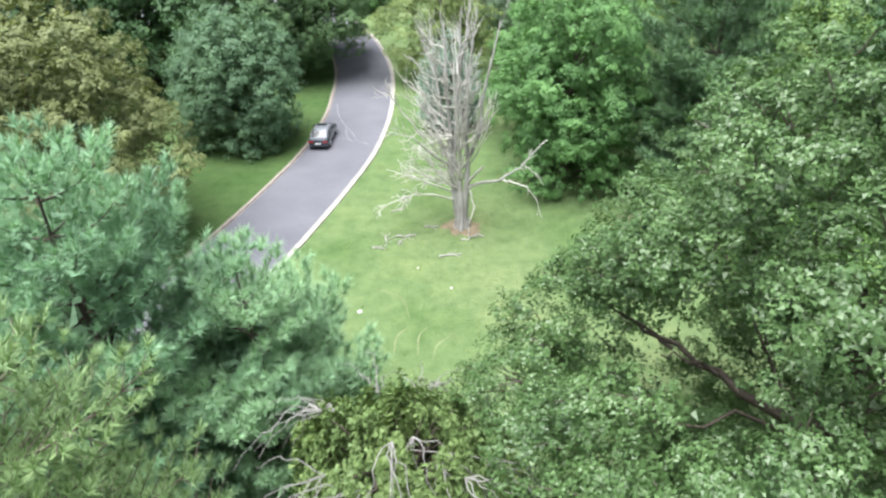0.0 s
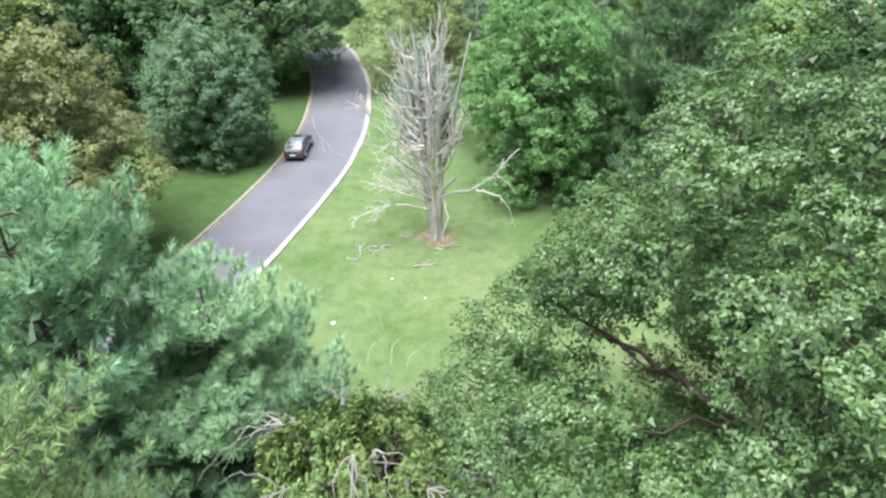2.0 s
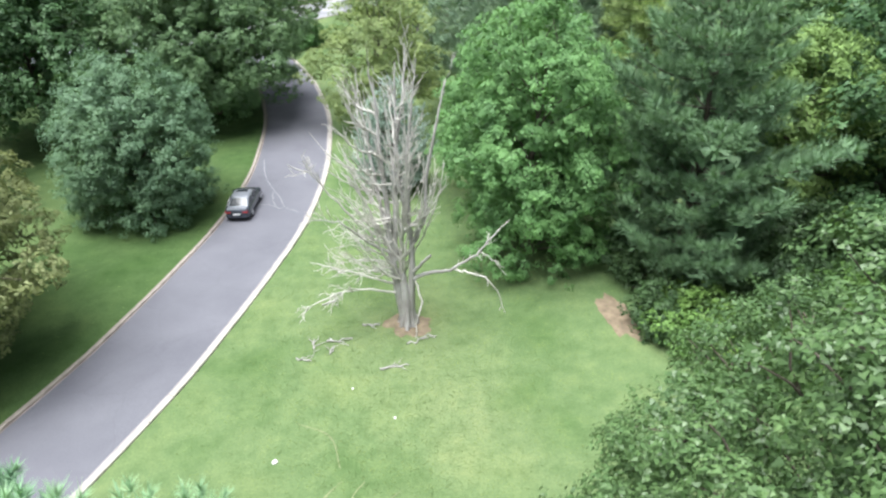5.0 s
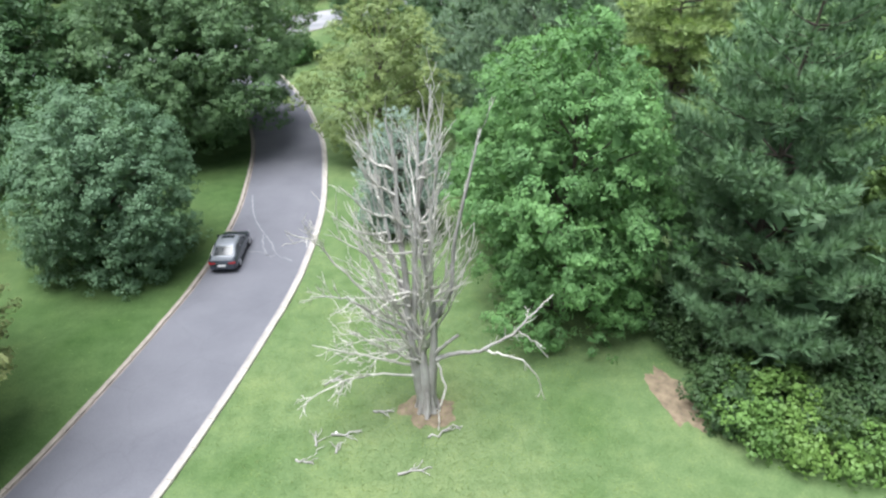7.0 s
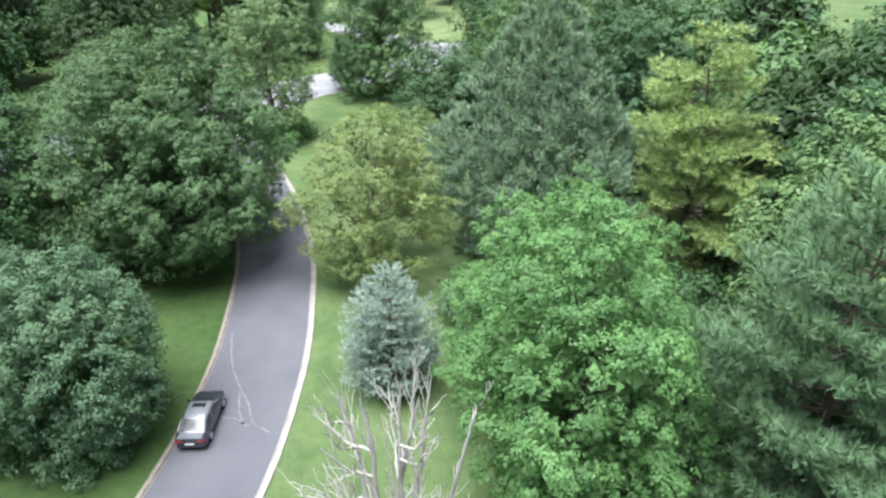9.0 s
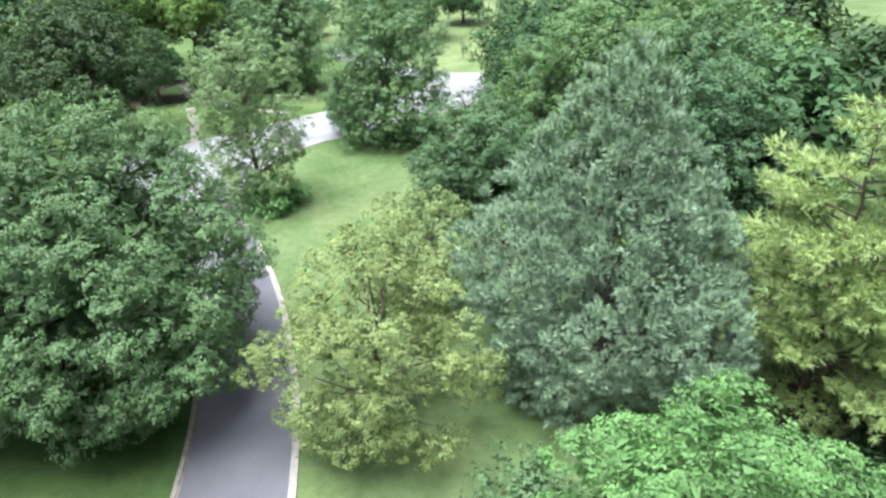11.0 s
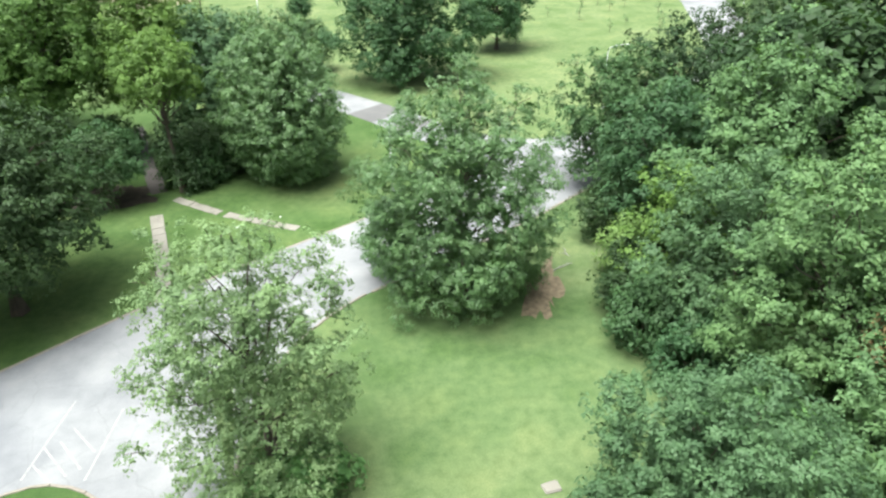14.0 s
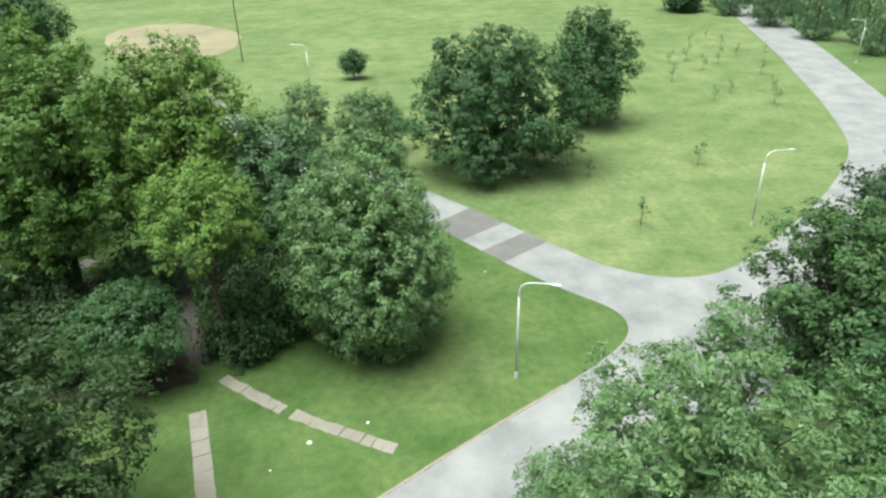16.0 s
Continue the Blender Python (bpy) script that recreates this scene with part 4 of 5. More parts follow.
    for k in range(14):
        a, z = rng.uniform(-2.2, 1.4), rng.uniform(6.0, 13.0)
        at = np.array([np.interp(z, right[0][:, 2], right[0][:, j]) for j in range(3)])
        twigs(bent([at, at + [0.8 * np.cos(a), 1.1 * np.sin(a), 0.6], at + [1.5 * np.cos(a), 1.8 * np.sin(a), 1.8]], 0.055, 0.018), 4, 1.0, 0.4)
    # low boughs
    a = bent([(0.5, -0.1, 3.1), (1.4, -0.3, 3.6), (2.4, -0.6, 3.8), (3.8, -0.9, 4.9), (4.6, -1.0, 6.0), (5.0, -1.0, 6.5)], 0.13, 0.025, 0.05)
    twigs(a, 7, 0.9, 0.25, 0.4)
    twigs(bent([(2.6, -0.6, 3.9), (3.1, -0.9, 3.9), (4.1, -1.1, 3.7), (4.9, -1.3, 2.8), (5.3, -1.4, 1.4)], 0.08, 0.02, 0.05), 3, 0.5, -0.2)
    twigs(bent([(3.9, -0.9, 5.1), (4.6, -1.2, 4.7), (5.3, -1.3, 3.8)], 0.045, 0.018, 0.05), 2, 0.4, -0.2)
    twigs(bent([(-0.4, -0.1, 2.2), (-2.2, -0.5, 2.9), (-3.6, -0.9, 3.0), (-4.8, -1.2, 2.6), (-5.8, -1.4, 1.9)], 0.075, 0.018, 0.05), 14, 1.1, -0.02, 0.25)
    twigs(bent([(0.5, -0.2, 3.0), (0.9, -0.7, 1.9), (0.5, -1.1, 1.0), (0.4, -1.5, 0.1)], 0.07, 0.03, 0.05), 3, 0.8, -0.3, 0.4, 0)
    twigs(bent([(-0.6, 0.0, 2.8), (-2.7, -0.4, 3.9), (-3.8, -0.6, 4.4), (-4.9, -0.6, 4.8)], 0.075, 0.016, 0.06), 9, 1.1, 0.05, 0.3)
    twigs(bent([(-0.7, 0.1, 4.6), (-2.0, 0.0, 5.6), (-3.2, -0.3, 6.9), (-4.7, -0.6, 7.3)], 0.1, 0.02, 0.06), 10, 1.3, 0.1, 0.2)
    twigs(bent([(-0.7, 0.1, 5.3), (-2.1, 0.4, 6.3), (-3.8, 0.7, 8.2), (-4.2, 0.6, 9.0), (-5.4, 0.0, 10.1)], 0.09, 0.02, 0.06), 8, 1.2, 0.15, 0.2)
    for k in range(16):
        z, a = rng.uniform(3.0, 7.0), rng.uniform(2.6, 3.9)
        long = rng.uniform(2.2, 3.6)
        at, d = np.array([-0.6, 0.05, z]), np.array([np.cos(a), np.sin(a), 0])
        twigs(bent([at, at + d * long * 0.4 + [0, 0, rng.uniform(0.1, 0.5)], at + d * long * 0.75 + [0, 0, rng.uniform(0.2, 1.0)], at + d * long + [0, 0, rng.uniform(0.1, 1.4)]], 0.055, 0.014, 0.05), 8, 1.1, 0.2, 0.2, 0)
    bent([(0.5, -0.2, 3.6), (0.9, -0.5, 4.3), (1.4, -0.7, 4.9)], 0.1, 0.07, 0.02)
    for th in np.linspace(0, 5.5, 7):
        k = rng.uniform(0.7, 1.1)
        lines.append(limb(rng, (0.22 * np.cos(th), 0.22 * np.sin(th), 1.3 * k), (0.6 * k * np.cos(th), 0.6 * k * np.sin(th), -0.1), 0.17, 0.12, 4))
    v, f = tubes([l for l in lines if l[1][0] > 0.09], 7)
    mesh_part("trunk", np_mesh("trunk", v, f, DEAD_WOOD, True), t)
    v, f = tubes([l for l in lines if l[1][0] <= 0.09], 4)
    tagged(mesh_part("twig_mass", np_mesh("twig_mass", v, f, BLEACHED, True), t, "fine bare twigs"), kind="stuff")


dead_tree()


def weeping_tree():
    rng = np.random.default_rng(9)
    t = thing("weeping_tree", -1.3, 11.6, 0, 0, "weeping tree with hanging leafy shoots and bare grey twigs", "tree")
    lines = [limb(rng, (0, 0, -0.1), (0.2, 0.1, 8.2), 0.28, 0.12, 8, 0, 0.04)]
    spots, ways, bare = [], [], []
    for k in range(420):
        th, q = rng.uniform(0, 2 * np.pi), rng.uniform(0.02, 1.0) ** 0.5
        rim = 3.2 + 0.35 * np.sin(3 * th + 1) + 0.3 * np.sin(5 * th)
        top = np.array([rim * q * np.cos(th), rim * q * np.sin(th), 9.9 - 1.9 * q ** 2 + 0.35 * np.sin(4 * th + 5 * q) + rng.normal(0, 0.25)])
        if k % 7 == 0:
            lines.append(limb(rng, (0.1, 0.1, rng.uniform(6.0, 8.0)), top - [0, 0, 0.3], 0.06, 0.02, 6, 0.12, 0.06))
        if k % 26 == 0:
            for _ in range(6):
                o = np.array([np.cos(th), np.sin(th), 0]) + rng.normal(0, 0.5, 3)
                end = top + [1.6 * o[0], 1.6 * o[1], rng.uniform(-2.2, -0.3)]
                bare.append(limb(rng, top + [0, 0, 0.15], end, 0.02, 0.008, 9, 0.2, 0.06))
            continue
        long = rng.uniform(1.2, 4.5) * (0.5 + 0.7 * q)
        m = int(long * 60)
        s = rng.random(m)
        o = np.array([np.cos(th), np.sin(th), 0])
        spots.append(top + o * (0.5 * q * s)[:, None] + rng.normal(0, 0.075, (m, 3)) - np.array([0, 0, 1]) * (long * s)[:, None])
        ways.append(unit(o * 0.8 + [0, 0, 0.6] + rng.normal(0, 0.4, (m, 3))))
    v = blades_at(rng, np.concatenate(spots), np.concatenate(ways), 0.16, 0.32)
    mesh_part("crown", np_mesh("crown", v, np.arange(len(v)).reshape(-1, 3), WILLOWY_LEAF), t)
    v, f = tubes(lines, 5)
    mesh_part("trunk", np_mesh("trunk", v, f, BARK, True), t)
    v, f = tubes(bare, 4)
    tagged(mesh_part("twig_mass", np_mesh("twig_mass", v, f, GREY_TWIG, True), t, "bare grey twigs"), kind="stuff")


weeping_tree()


def street_lamp(x, y, turn, high=9.2, arm=2.6):
    t = thing("street_lamp", x, y, 0, turn, "pale galvanised street lamp with a curved arm on the grass", "street lamp", "street lamps")
    rng = np.random.default_rng(1)
    bm = bmesh.new()
    bmesh.ops.create_cone(bm, cap_ends=True, segments=12, radius1=0.22, radius2=0.16, depth=0.5, matrix=Matrix.Translation((0, 0, 0.25)))
    part("base", bm, STEEL, t)
    bm = bmesh.new()
    bmesh.ops.create_cone(bm, cap_ends=True, segments=12, radius1=0.12, radius2=0.085, depth=high - 1.5, matrix=Matrix.Translation((0, 0, (high - 0.7) / 2)))
    part("pole", bm, STEEL, t, smooth=True)
    s = np.linspace(0, 1, 14)[:, None]
    a, b, c, d = np.array([(0, 0, high - 1.15), (0, 0, high + 0.35), (0.45, 0, high + 0.3), (arm, 0, high + 0.42)])
    p = a * (1 - s) ** 3 + 3 * b * s * (1 - s) ** 2 + 3 * c * s ** 2 * (1 - s) + d * s ** 3
    v, f = tubes([(p, np.linspace(0.085, 0.05, 14))], 8)
    mesh_part("arm", np_mesh("arm", v, f, STEEL, True), t)
    bm = bmesh.new()
    bmesh.ops.create_uvsphere(bm, u_segments=14, v_segments=8, radius=0.5)
    bmesh.ops.scale(bm, verts=bm.verts, vec=(0.9, 0.36, 0.2))
    for v in bm.verts:
        v.co.z = max(v.co.z, -0.05)
    bmesh.ops.translate(bm, verts=bm.verts, vec=(arm + 0.3, 0, high + 0.4))
    part("head", bm, STEEL, t, smooth=True)
    return t


street_lamp(-5.3, 148.2, -20)
street_lamp(28.1, 174.2, 0)
street_lamp(-34.2, 250.3, 170)
street_lamp(92.7, 254.5, 165)


# ---------------------------------------------------------------- vehicles
def glossy(name, colour, rough=0.25, metal=0.3):
    m, nt, b = nodes_of(name)
    co = nt.nodes.new("ShaderNodeTexCoord")
    n = noise_of(nt, co.outputs["Object"], 3.0, 3.0)
    nt.links.new(ramp(nt, n, [(0.35, tuple(v * 0.88 for v in colour)), (0.7, tuple(min(1, v * 1.08) for v in colour))]), b.inputs["Base Color"])
    b.inputs["Roughness"].default_value, b.inputs["Metallic"].default_value = rough, metal
    b.inputs["Coat Weight"].default_value = 0.6
    return m


GREY_PAINT = glossy("grey_metallic_paint", (0.075, 0.085, 0.105), 0.22, 0.6)
# The sedan's grey, lightened on roof and boot for the sky's reflection.
SKYLIT_PAINT = glossy("skylit_grey_paint", (0.24, 0.255, 0.28), 0.36, 0.4)
SLATE = glossy("slate_paint", (0.06, 0.066, 0.08), 0.3, 0.4)
WINDOW = plain_material("dark_glass", (0.014, 0.018, 0.022), 0.12)
WINDOW.node_tree.nodes["Principled BSDF"].inputs["Specular IOR Level"].default_value = 0.7
RUBBER = plain_material("rubber", (0.02, 0.02, 0.021), 0.85)
ALLOY = plain_material("alloy", (0.6, 0.6, 0.62), 0.35, 0.6)
RED_GLASS = glossy("red_glass", (0.35, 0.012, 0.015), 0.15, 0.0)
CLEAR_GLASS = glossy("clear_lens", (0.75, 0.78, 0.8), 0.1, 0.0)
PLATE = plain_material("plate", (0.75, 0.75, 0.73), 0.5)


def loft(rows):
    """A skin through cross-sections along x: each row is x, half width, foot, shoulder height, top half width, top height."""
    bm = bmesh.new()
    rings = []
    for x, w, z0, z1, tw, z2 in rows:
        pts = [(-w * 0.9, z0), (-w, z0 + 0.12), (-w, z1), (-tw, z2), (tw, z2), (w, z1), (w, z0 + 0.12), (w * 0.9, z0)]
        rings.append([bm.verts.new((x, y, z)) for y, z in pts])
    for a, b in zip(rings, rings[1:]):
        for i in range(8):
            bm.faces.new((a[i], a[(i + 1) % 8], b[(i + 1) % 8], b[i]))
    bm.faces.new(rings[0])
    bm.faces.new(rings[-1][::-1])
    bmesh.ops.recalc_face_normals(bm, faces=bm.faces)
    bmesh.ops.bevel(bm, geom=[e for e in bm.edges if e.calc_face_angle(0) > 0.5], offset=0.03, segments=2, affect="EDGES")
    return bm


def cabin(rows):
    """The upper shell of a car along x: each row is x, half width at the belt, belt height, half width of the roof, roof height."""
    bm = bmesh.new()
    rings = []
    for x, w, z0, tw, z1 in rows:
        half = [(w, z0)] + [(tw + (w - tw) * (1 - k) * 0.9, z0 + (z1 - z0) * k * 0.9) for k in (0.3, 0.6, 0.85)] + [(tw * 0.95, z0 + (z1 - z0) * 0.92), (tw * 0.8, z1 - 0.01 * (z1 - z0)), (tw * 0.4, z1 + 0.012)]
        rings.append([bm.verts.new((x, y, z)) for y, z in half + [(-y, z) for y, z in half[::-1]]])
    for a, b in zip(rings, rings[1:]):
        for i in range(len(a) - 1):
            bm.faces.new((a[i], a[i + 1], b[i + 1], b[i]))
    bmesh.ops.recalc_face_normals(bm, faces=bm.faces)
    return bm


def box(x0, x1, y0, y1, z0, z1, bev=0.015):
    bm = bmesh.new()
    bmesh.ops.create_cube(bm, size=1.0)
    bmesh.ops.scale(bm, verts=bm.verts, vec=(x1 - x0, y1 - y0, z1 - z0))
    bmesh.ops.translate(bm, verts=bm.verts, vec=((x0 + x1) / 2, (y0 + y1) / 2, (z0 + z1) / 2))
    if bev:
        bmesh.ops.bevel(bm, geom=bm.edges[:], offset=bev, segments=2, affect="EDGES")
    return bm


def sheet(corners, thick=0.012):
    """A thin pane on four corners."""
    c = [Vector(p) for p in corners]
    n = (c[1] - c[0]).cross(c[3] - c[0]).normalized() * thick
    bm = bmesh.new()
    lo, hi = [bm.verts.new(p - n) for p in c], [bm.verts.new(p + n) for p in c]
    bm.faces.new(hi)
    bm.faces.new(lo[::-1])
    for i in range(4):
        bm.faces.new((lo[i], lo[(i + 1) % 4], hi[(i + 1) % 4], hi[i]))
    bmesh.ops.recalc_face_normals(bm, faces=bm.faces)
    return bm


def wheel(t, x, y, r):
    side = 1 if y > 0 else -1
    bm = bmesh.new()
    bmesh.ops.create_cone(bm, cap_ends=True, segments=24, radius1=r, radius2=r, depth=0.22, matrix=pose(x, y, r, 90, 0, 0))
    bmesh.ops.bevel(bm, geom=[e for e in bm.edges if e.calc_face_angle(0) > 1], offset=0.04, segments=2, affect="EDGES")
    w = part("wheel", bm, RUBBER, t)
    bm = bmesh.new()
    bmesh.ops.create_cone(bm, cap_ends=True, segments=20, radius1=r * 0.68, radius2=r * 0.6, depth=0.04, matrix=pose(x, y + side * 0.115, r, -90 * side, 0, 0))
    part("rim", bm, ALLOY, w)


def vehicle(name, x, y, turn, label, long, wide, high, shoulder, bonnet, paint, roof_paint, suv, r):
    t = thing(name, x, y, 0.03, turn, label, "car")
    h, w = long / 2, wide / 2
    f = 0.22
    part("body", loft([(-h, w * 0.86, f + 0.14, shoulder - 0.1, w * 0.8, shoulder + 0.0), (-h + 0.16, w * 0.96, f, shoulder - 0.04, w * 0.86, shoulder + 0.05),
                       (-h + 0.6, w, f, shoulder - 0.02, w * 0.9, shoulder + 0.06), (0, w, f, shoulder - 0.04, w * 0.92, shoulder + 0.03),
                       (h - bonnet, w, f, shoulder - 0.05, w * 0.9, shoulder + 0.03), (h - 0.45, w * 0.97, f, shoulder - 0.16, w * 0.84, shoulder - 0.09), (h - 0.1, w * 0.88, f + 0.05, shoulder - 0.26, w * 0.74, shoulder - 0.2), (h, w * 0.78, f + 0.12, shoulder - 0.34, w * 0.66, shoulder - 0.3)]), paint, t, smooth=True)
    # cabin: rear, rear top, front top, front
    xr0, xr1 = (-h + 0.12, -h + 0.4) if suv else (-h + 0.45, -h + 1.25)
    xf1, xf0 = h - bonnet - 0.75, h - bonnet + 0.02
    zb, zt = shoulder + 0.03, high
    wb, wt = w * 0.92, w * 0.78
    part("roof", cabin([(xr0, wb * 0.95, zb - 0.04, wb * 0.93, zb + 0.0), (xr1, wb, zb - 0.04, wt * 0.93, zt - 0.06), (xr1 * 0.6 + xf1 * 0.4, wb, zb - 0.04, wt, zt), (xf1 - 0.1, wb, zb - 0.04, wt, zt - 0.03), (xf1 + 0.1, wb, zb - 0.04, wt * 0.97, zt - 0.09),
                        (xf0, wb * 0.97, zb - 0.04, wb * 0.95, zb + 0.0)]), roof_paint, t, smooth=True)
    part("windscreen", sheet([(xf0 - 0.03, -wb * 0.88, zb + 0.05), (xf0 - 0.03, wb * 0.88, zb + 0.05), (xf1 + 0.14, wt * 0.88, zt - 0.07), (xf1 + 0.14, -wt * 0.88, zt - 0.07)], 0.02), WINDOW, t)
    at = lambda q, y: (xr0 + (xr1 - xr0) * q, y, zb + (zt - 0.06 - zb) * q + 0.015)
    part("rear_window", sheet([at(0.12, wb * 0.76), at(0.12, -wb * 0.76), at(0.92, -wt * 0.76), at(0.92, wt * 0.76)], 0.02), WINDOW, t)
    cuts = [0.0, 0.34, 0.68, 1.0] if suv else [0.0, 0.46, 1.0]
    for s in (-1, 1):
        for a, b in zip(cuts, cuts[1:]):
            lo = [xr0 + (xf0 - xr0) * q for q in (a + 0.015, b - 0.015)]
            hi = [xr1 + (xf1 - xr1) * q for q in (a + 0.015, b - 0.015)]
            part("side_window", sheet([(lo[0] + 0.12, s * (wb - 0.006), zb + 0.02), (lo[1] - 0.12 * (b == 1.0), s * (wb - 0.006), zb + 0.02), (hi[1] - 0.06, s * (wt + 0.04), zt - 0.14), (hi[0] + 0.06, s * (wt + 0.04), zt - 0.14)], 0.016), WINDOW, t)
        part("mirror", box(xf0 - 0.25, xf0 - 0.1, s * (w + 0.08) - 0.09, s * (w + 0.08) + 0.09, zb, zb + 0.14, 0.03), paint, t)
        part("tail_light", box(-h - 0.012, -h + 0.15, s * w * 0.68 - 0.23, s * w * 0.68 + 0.23, shoulder - 0.26, shoulder - 0.05, 0.04), RED_GLASS, t)
        part("headlight", box(h - 0.28, h - 0.06, s * w * 0.66 - 0.16, s * w * 0.66 + 0.16, shoulder - 0.36, shoulder - 0.22, 0.03), CLEAR_GLASS, t)
        for wx in (-h + long * 0.2, h - long * 0.19):
            wheel(t, wx, s * (w - 0.1), r)
        if suv:
            v, ff = tubes([(np.array([(xr1 + 0.1, s * wt * 0.9, zt + 0.07), (xf1 - 0.2, s * wt * 0.9, zt + 0.07)]), np.array([0.025, 0.025]))], 6)
            mesh_part("roof_rail", np_mesh("roof_rail", v, ff, ALLOY), t)
    part("rear_bumper", box(-h - 0.06, -h + 0.1, -w * 0.86, w * 0.86, f + 0.1, f + 0.32, 0.05), paint, t)
    part("front_bumper", box(h - 0.12, h + 0.05, -w * 0.74, w * 0.74, f + 0.06, f + 0.26, 0.05), paint, t)
    part("number_plate", box(-h - 0.075, -h - 0.055, -0.26, 0.26, f + 0.34, f + 0.46, 0), PLATE, t)
    if not suv:
        part("boot_lid", box(-h + 0.02, -h + 0.5, -w * 0.8, w * 0.8, shoulder + 0.0, shoulder + 0.068, 0.03), roof_paint, t)
        part("sunroof", box(xf1 - 0.55, xf1 - 0.15, -0.4, 0.4, zt - 0.03, zt - 0.002, 0.01), WINDOW, t)
    return t


vehicle("sedan", -11.1, 54.45, 87, "dark grey metallic sedan beside the kerb, roof coloured paler for sky reflection", 4.5, 1.8, 1.45, 0.92, 1.15, GREY_PAINT, SKYLIT_PAINT, False, 0.32)
vehicle("estate_car", -37.0, 114.8, -139, "dark slate sport utility car on the pale road", 4.95, 1.95, 1.78, 1.08, 1.2, SLATE, SLATE, True, 0.38)


# ---------------------------------------------------------------- shrubs and small growth
def shrub(x, y, r, h, mat, seed, label, name="shrub", leaf=0.2, dense=1.9, category="shrub", group=""):
    rng = np.random.default_rng(seed)
    c, pr, out, area = puffs_of(rng, "dome", r, 0.1, h, min(0.75, r * 0.4), 2.2, 0.2, 0.2)
    (v, f), _ = leaves_on(rng, c, pr, out, dense * area / (0.4 * leaf * leaf), leaf, 0.75)
    t = thing(name, x, y, 0, 0, label, category, group)
    mesh_part("crown", np_mesh("crown", v, f, mat, True), t)
    lines = [limb(rng, (rng.normal(0, 0.1), rng.normal(0, 0.1), -0.05), q, 0.05, 0.015, 5, 0.05, 0.08) for q in c[:: max(1, len(c) // 10)]]
    v, f = tubes(lines, 5)
    mesh_part("stem", np_mesh("stem", v, f, BARK, True), t)
    return t


SHRUBS = [(14.9, 37.4, 1.7, 1.9, DEEP_LEAF), (15.4, 35.6, 1.5, 1.6, SUNNY_LEAF), (17.0, 36.4, 1.8, 2.2, SUNNY_LEAF), (17.2, 34.4, 1.6, 1.5, SUNNY_LEAF), (19.0, 35.3, 1.9, 2.2, DEEP_LEAF), (19.6, 33.2, 1.6, 1.6, SUNNY_LEAF), (21.2, 36.0, 2.0, 2.6, DEEP_LEAF),
          (22.6, 33.6, 2.0, 2.2, SUNNY_LEAF), (22.6, 38.6, 2.3, 3.4, DEEP_LEAF), (25.0, 36.2, 2.3, 3.0, SUNNY_LEAF), (15.4, 40.6, 1.5, 2.4, DEEP_LEAF), (15.0, 43.6, 1.5, 2.0, DEEP_LEAF), (25.5, 41.0, 2.6, 4.5, DEEP_LEAF), (24.5, 31.0, 2.0, 2.0, SUNNY_LEAF)]
for i, (x, y, r, h, m) in enumerate(SHRUBS):
    shrub(x, y, r, h, m, 200 + i, "leafy green shrub at the edge of the wood", group="shrubs at the wood's edge")
MORE = [(6.5, 63.5, 2.6, 3.0, OAK_LEAF), (18.0, 60.5, 2.4, 3.2, OAK_LEAF), (20.5, 64.0, 2.2, 3.0, DARK_LEAF), (13.5, 103.0, 3.0, 6.0, MAPLE_LEAF), (14.5, 91.0, 2.8, 5.0, OAK_LEAF), (17.0, 84.5, 2.8, 5.5, LIME_LEAF), (14.6, 112.0, 2.6, 5.0, DARK_LEAF), (15.4, 127.5, 2.2, 5.0, LIME_LEAF), (15.4, 134.0, 2.2, 6.0, DEEP_LEAF), (22.8, 62.4, 2.3, 2.8, DARK_LEAF), (26.2, 60.2, 2.6, 3.6, DARK_LEAF), (27.4, 64.6, 2.4, 3.0, DEEP_LEAF), (23.6, 57.6, 2.4, 3.4, OAK_LEAF), (13.4, 121.6, 2.3, 4.2, DEEP_LEAF), (13.0, 117.6, 2.5, 5.0, DARK_LEAF), (15.2, 125.0, 2.2, 4.6, DEEP_LEAF), (-12.2, 105.2, 2.4, 3.2, MAPLE_LEAF), (-45.0, 117.0, 3.0, 5.0, OAK_LEAF)]
for i, (x, y, r, h, m) in enumerate(MORE):
    shrub(x, y, r, h, m, 240 + i, "leafy shrub under the trees", leaf=0.3, group="shrubs under the trees")
UNDER = [(-27.5, 158.0, 3.2, 6.5, DEEP_LEAF), (-24.0, 163.0, 3.6, 8.5, OAK_LEAF), (-31.0, 161.5, 3.4, 7.0, DEEP_LEAF), (-45.0, 153.5, 3.6, 6.0, DEEP_LEAF), (-49.0, 160.0, 3.8, 7.0, DEEP_LEAF), (-41.5, 164.0, 3.0, 6.0, OAK_LEAF), (-21.5, 170.0, 3.6, 8.0, DEEP_LEAF), (-29.4, 153.6, 2.4, 5.5, DEEP_LEAF), (-27.6, 155.2, 2.2, 4.5, DARK_LEAF)]
for i, (x, y, r, h, m) in enumerate(UNDER):
    shrub(x, y, r, h, m, 270 + i, "dark leafy undergrowth beside the path", "understorey_shrub", 0.32, group="undergrowth beside the path")
tree("sumac_tree", 21.0, 102.5, 12.5, 2.2, "round", 0.62, 0.184, 1.15, 0.47, 1.7, RED_LEAF, label="slender tree with reddish leaf clusters at the wood's edge", core=0.4, seed=290)
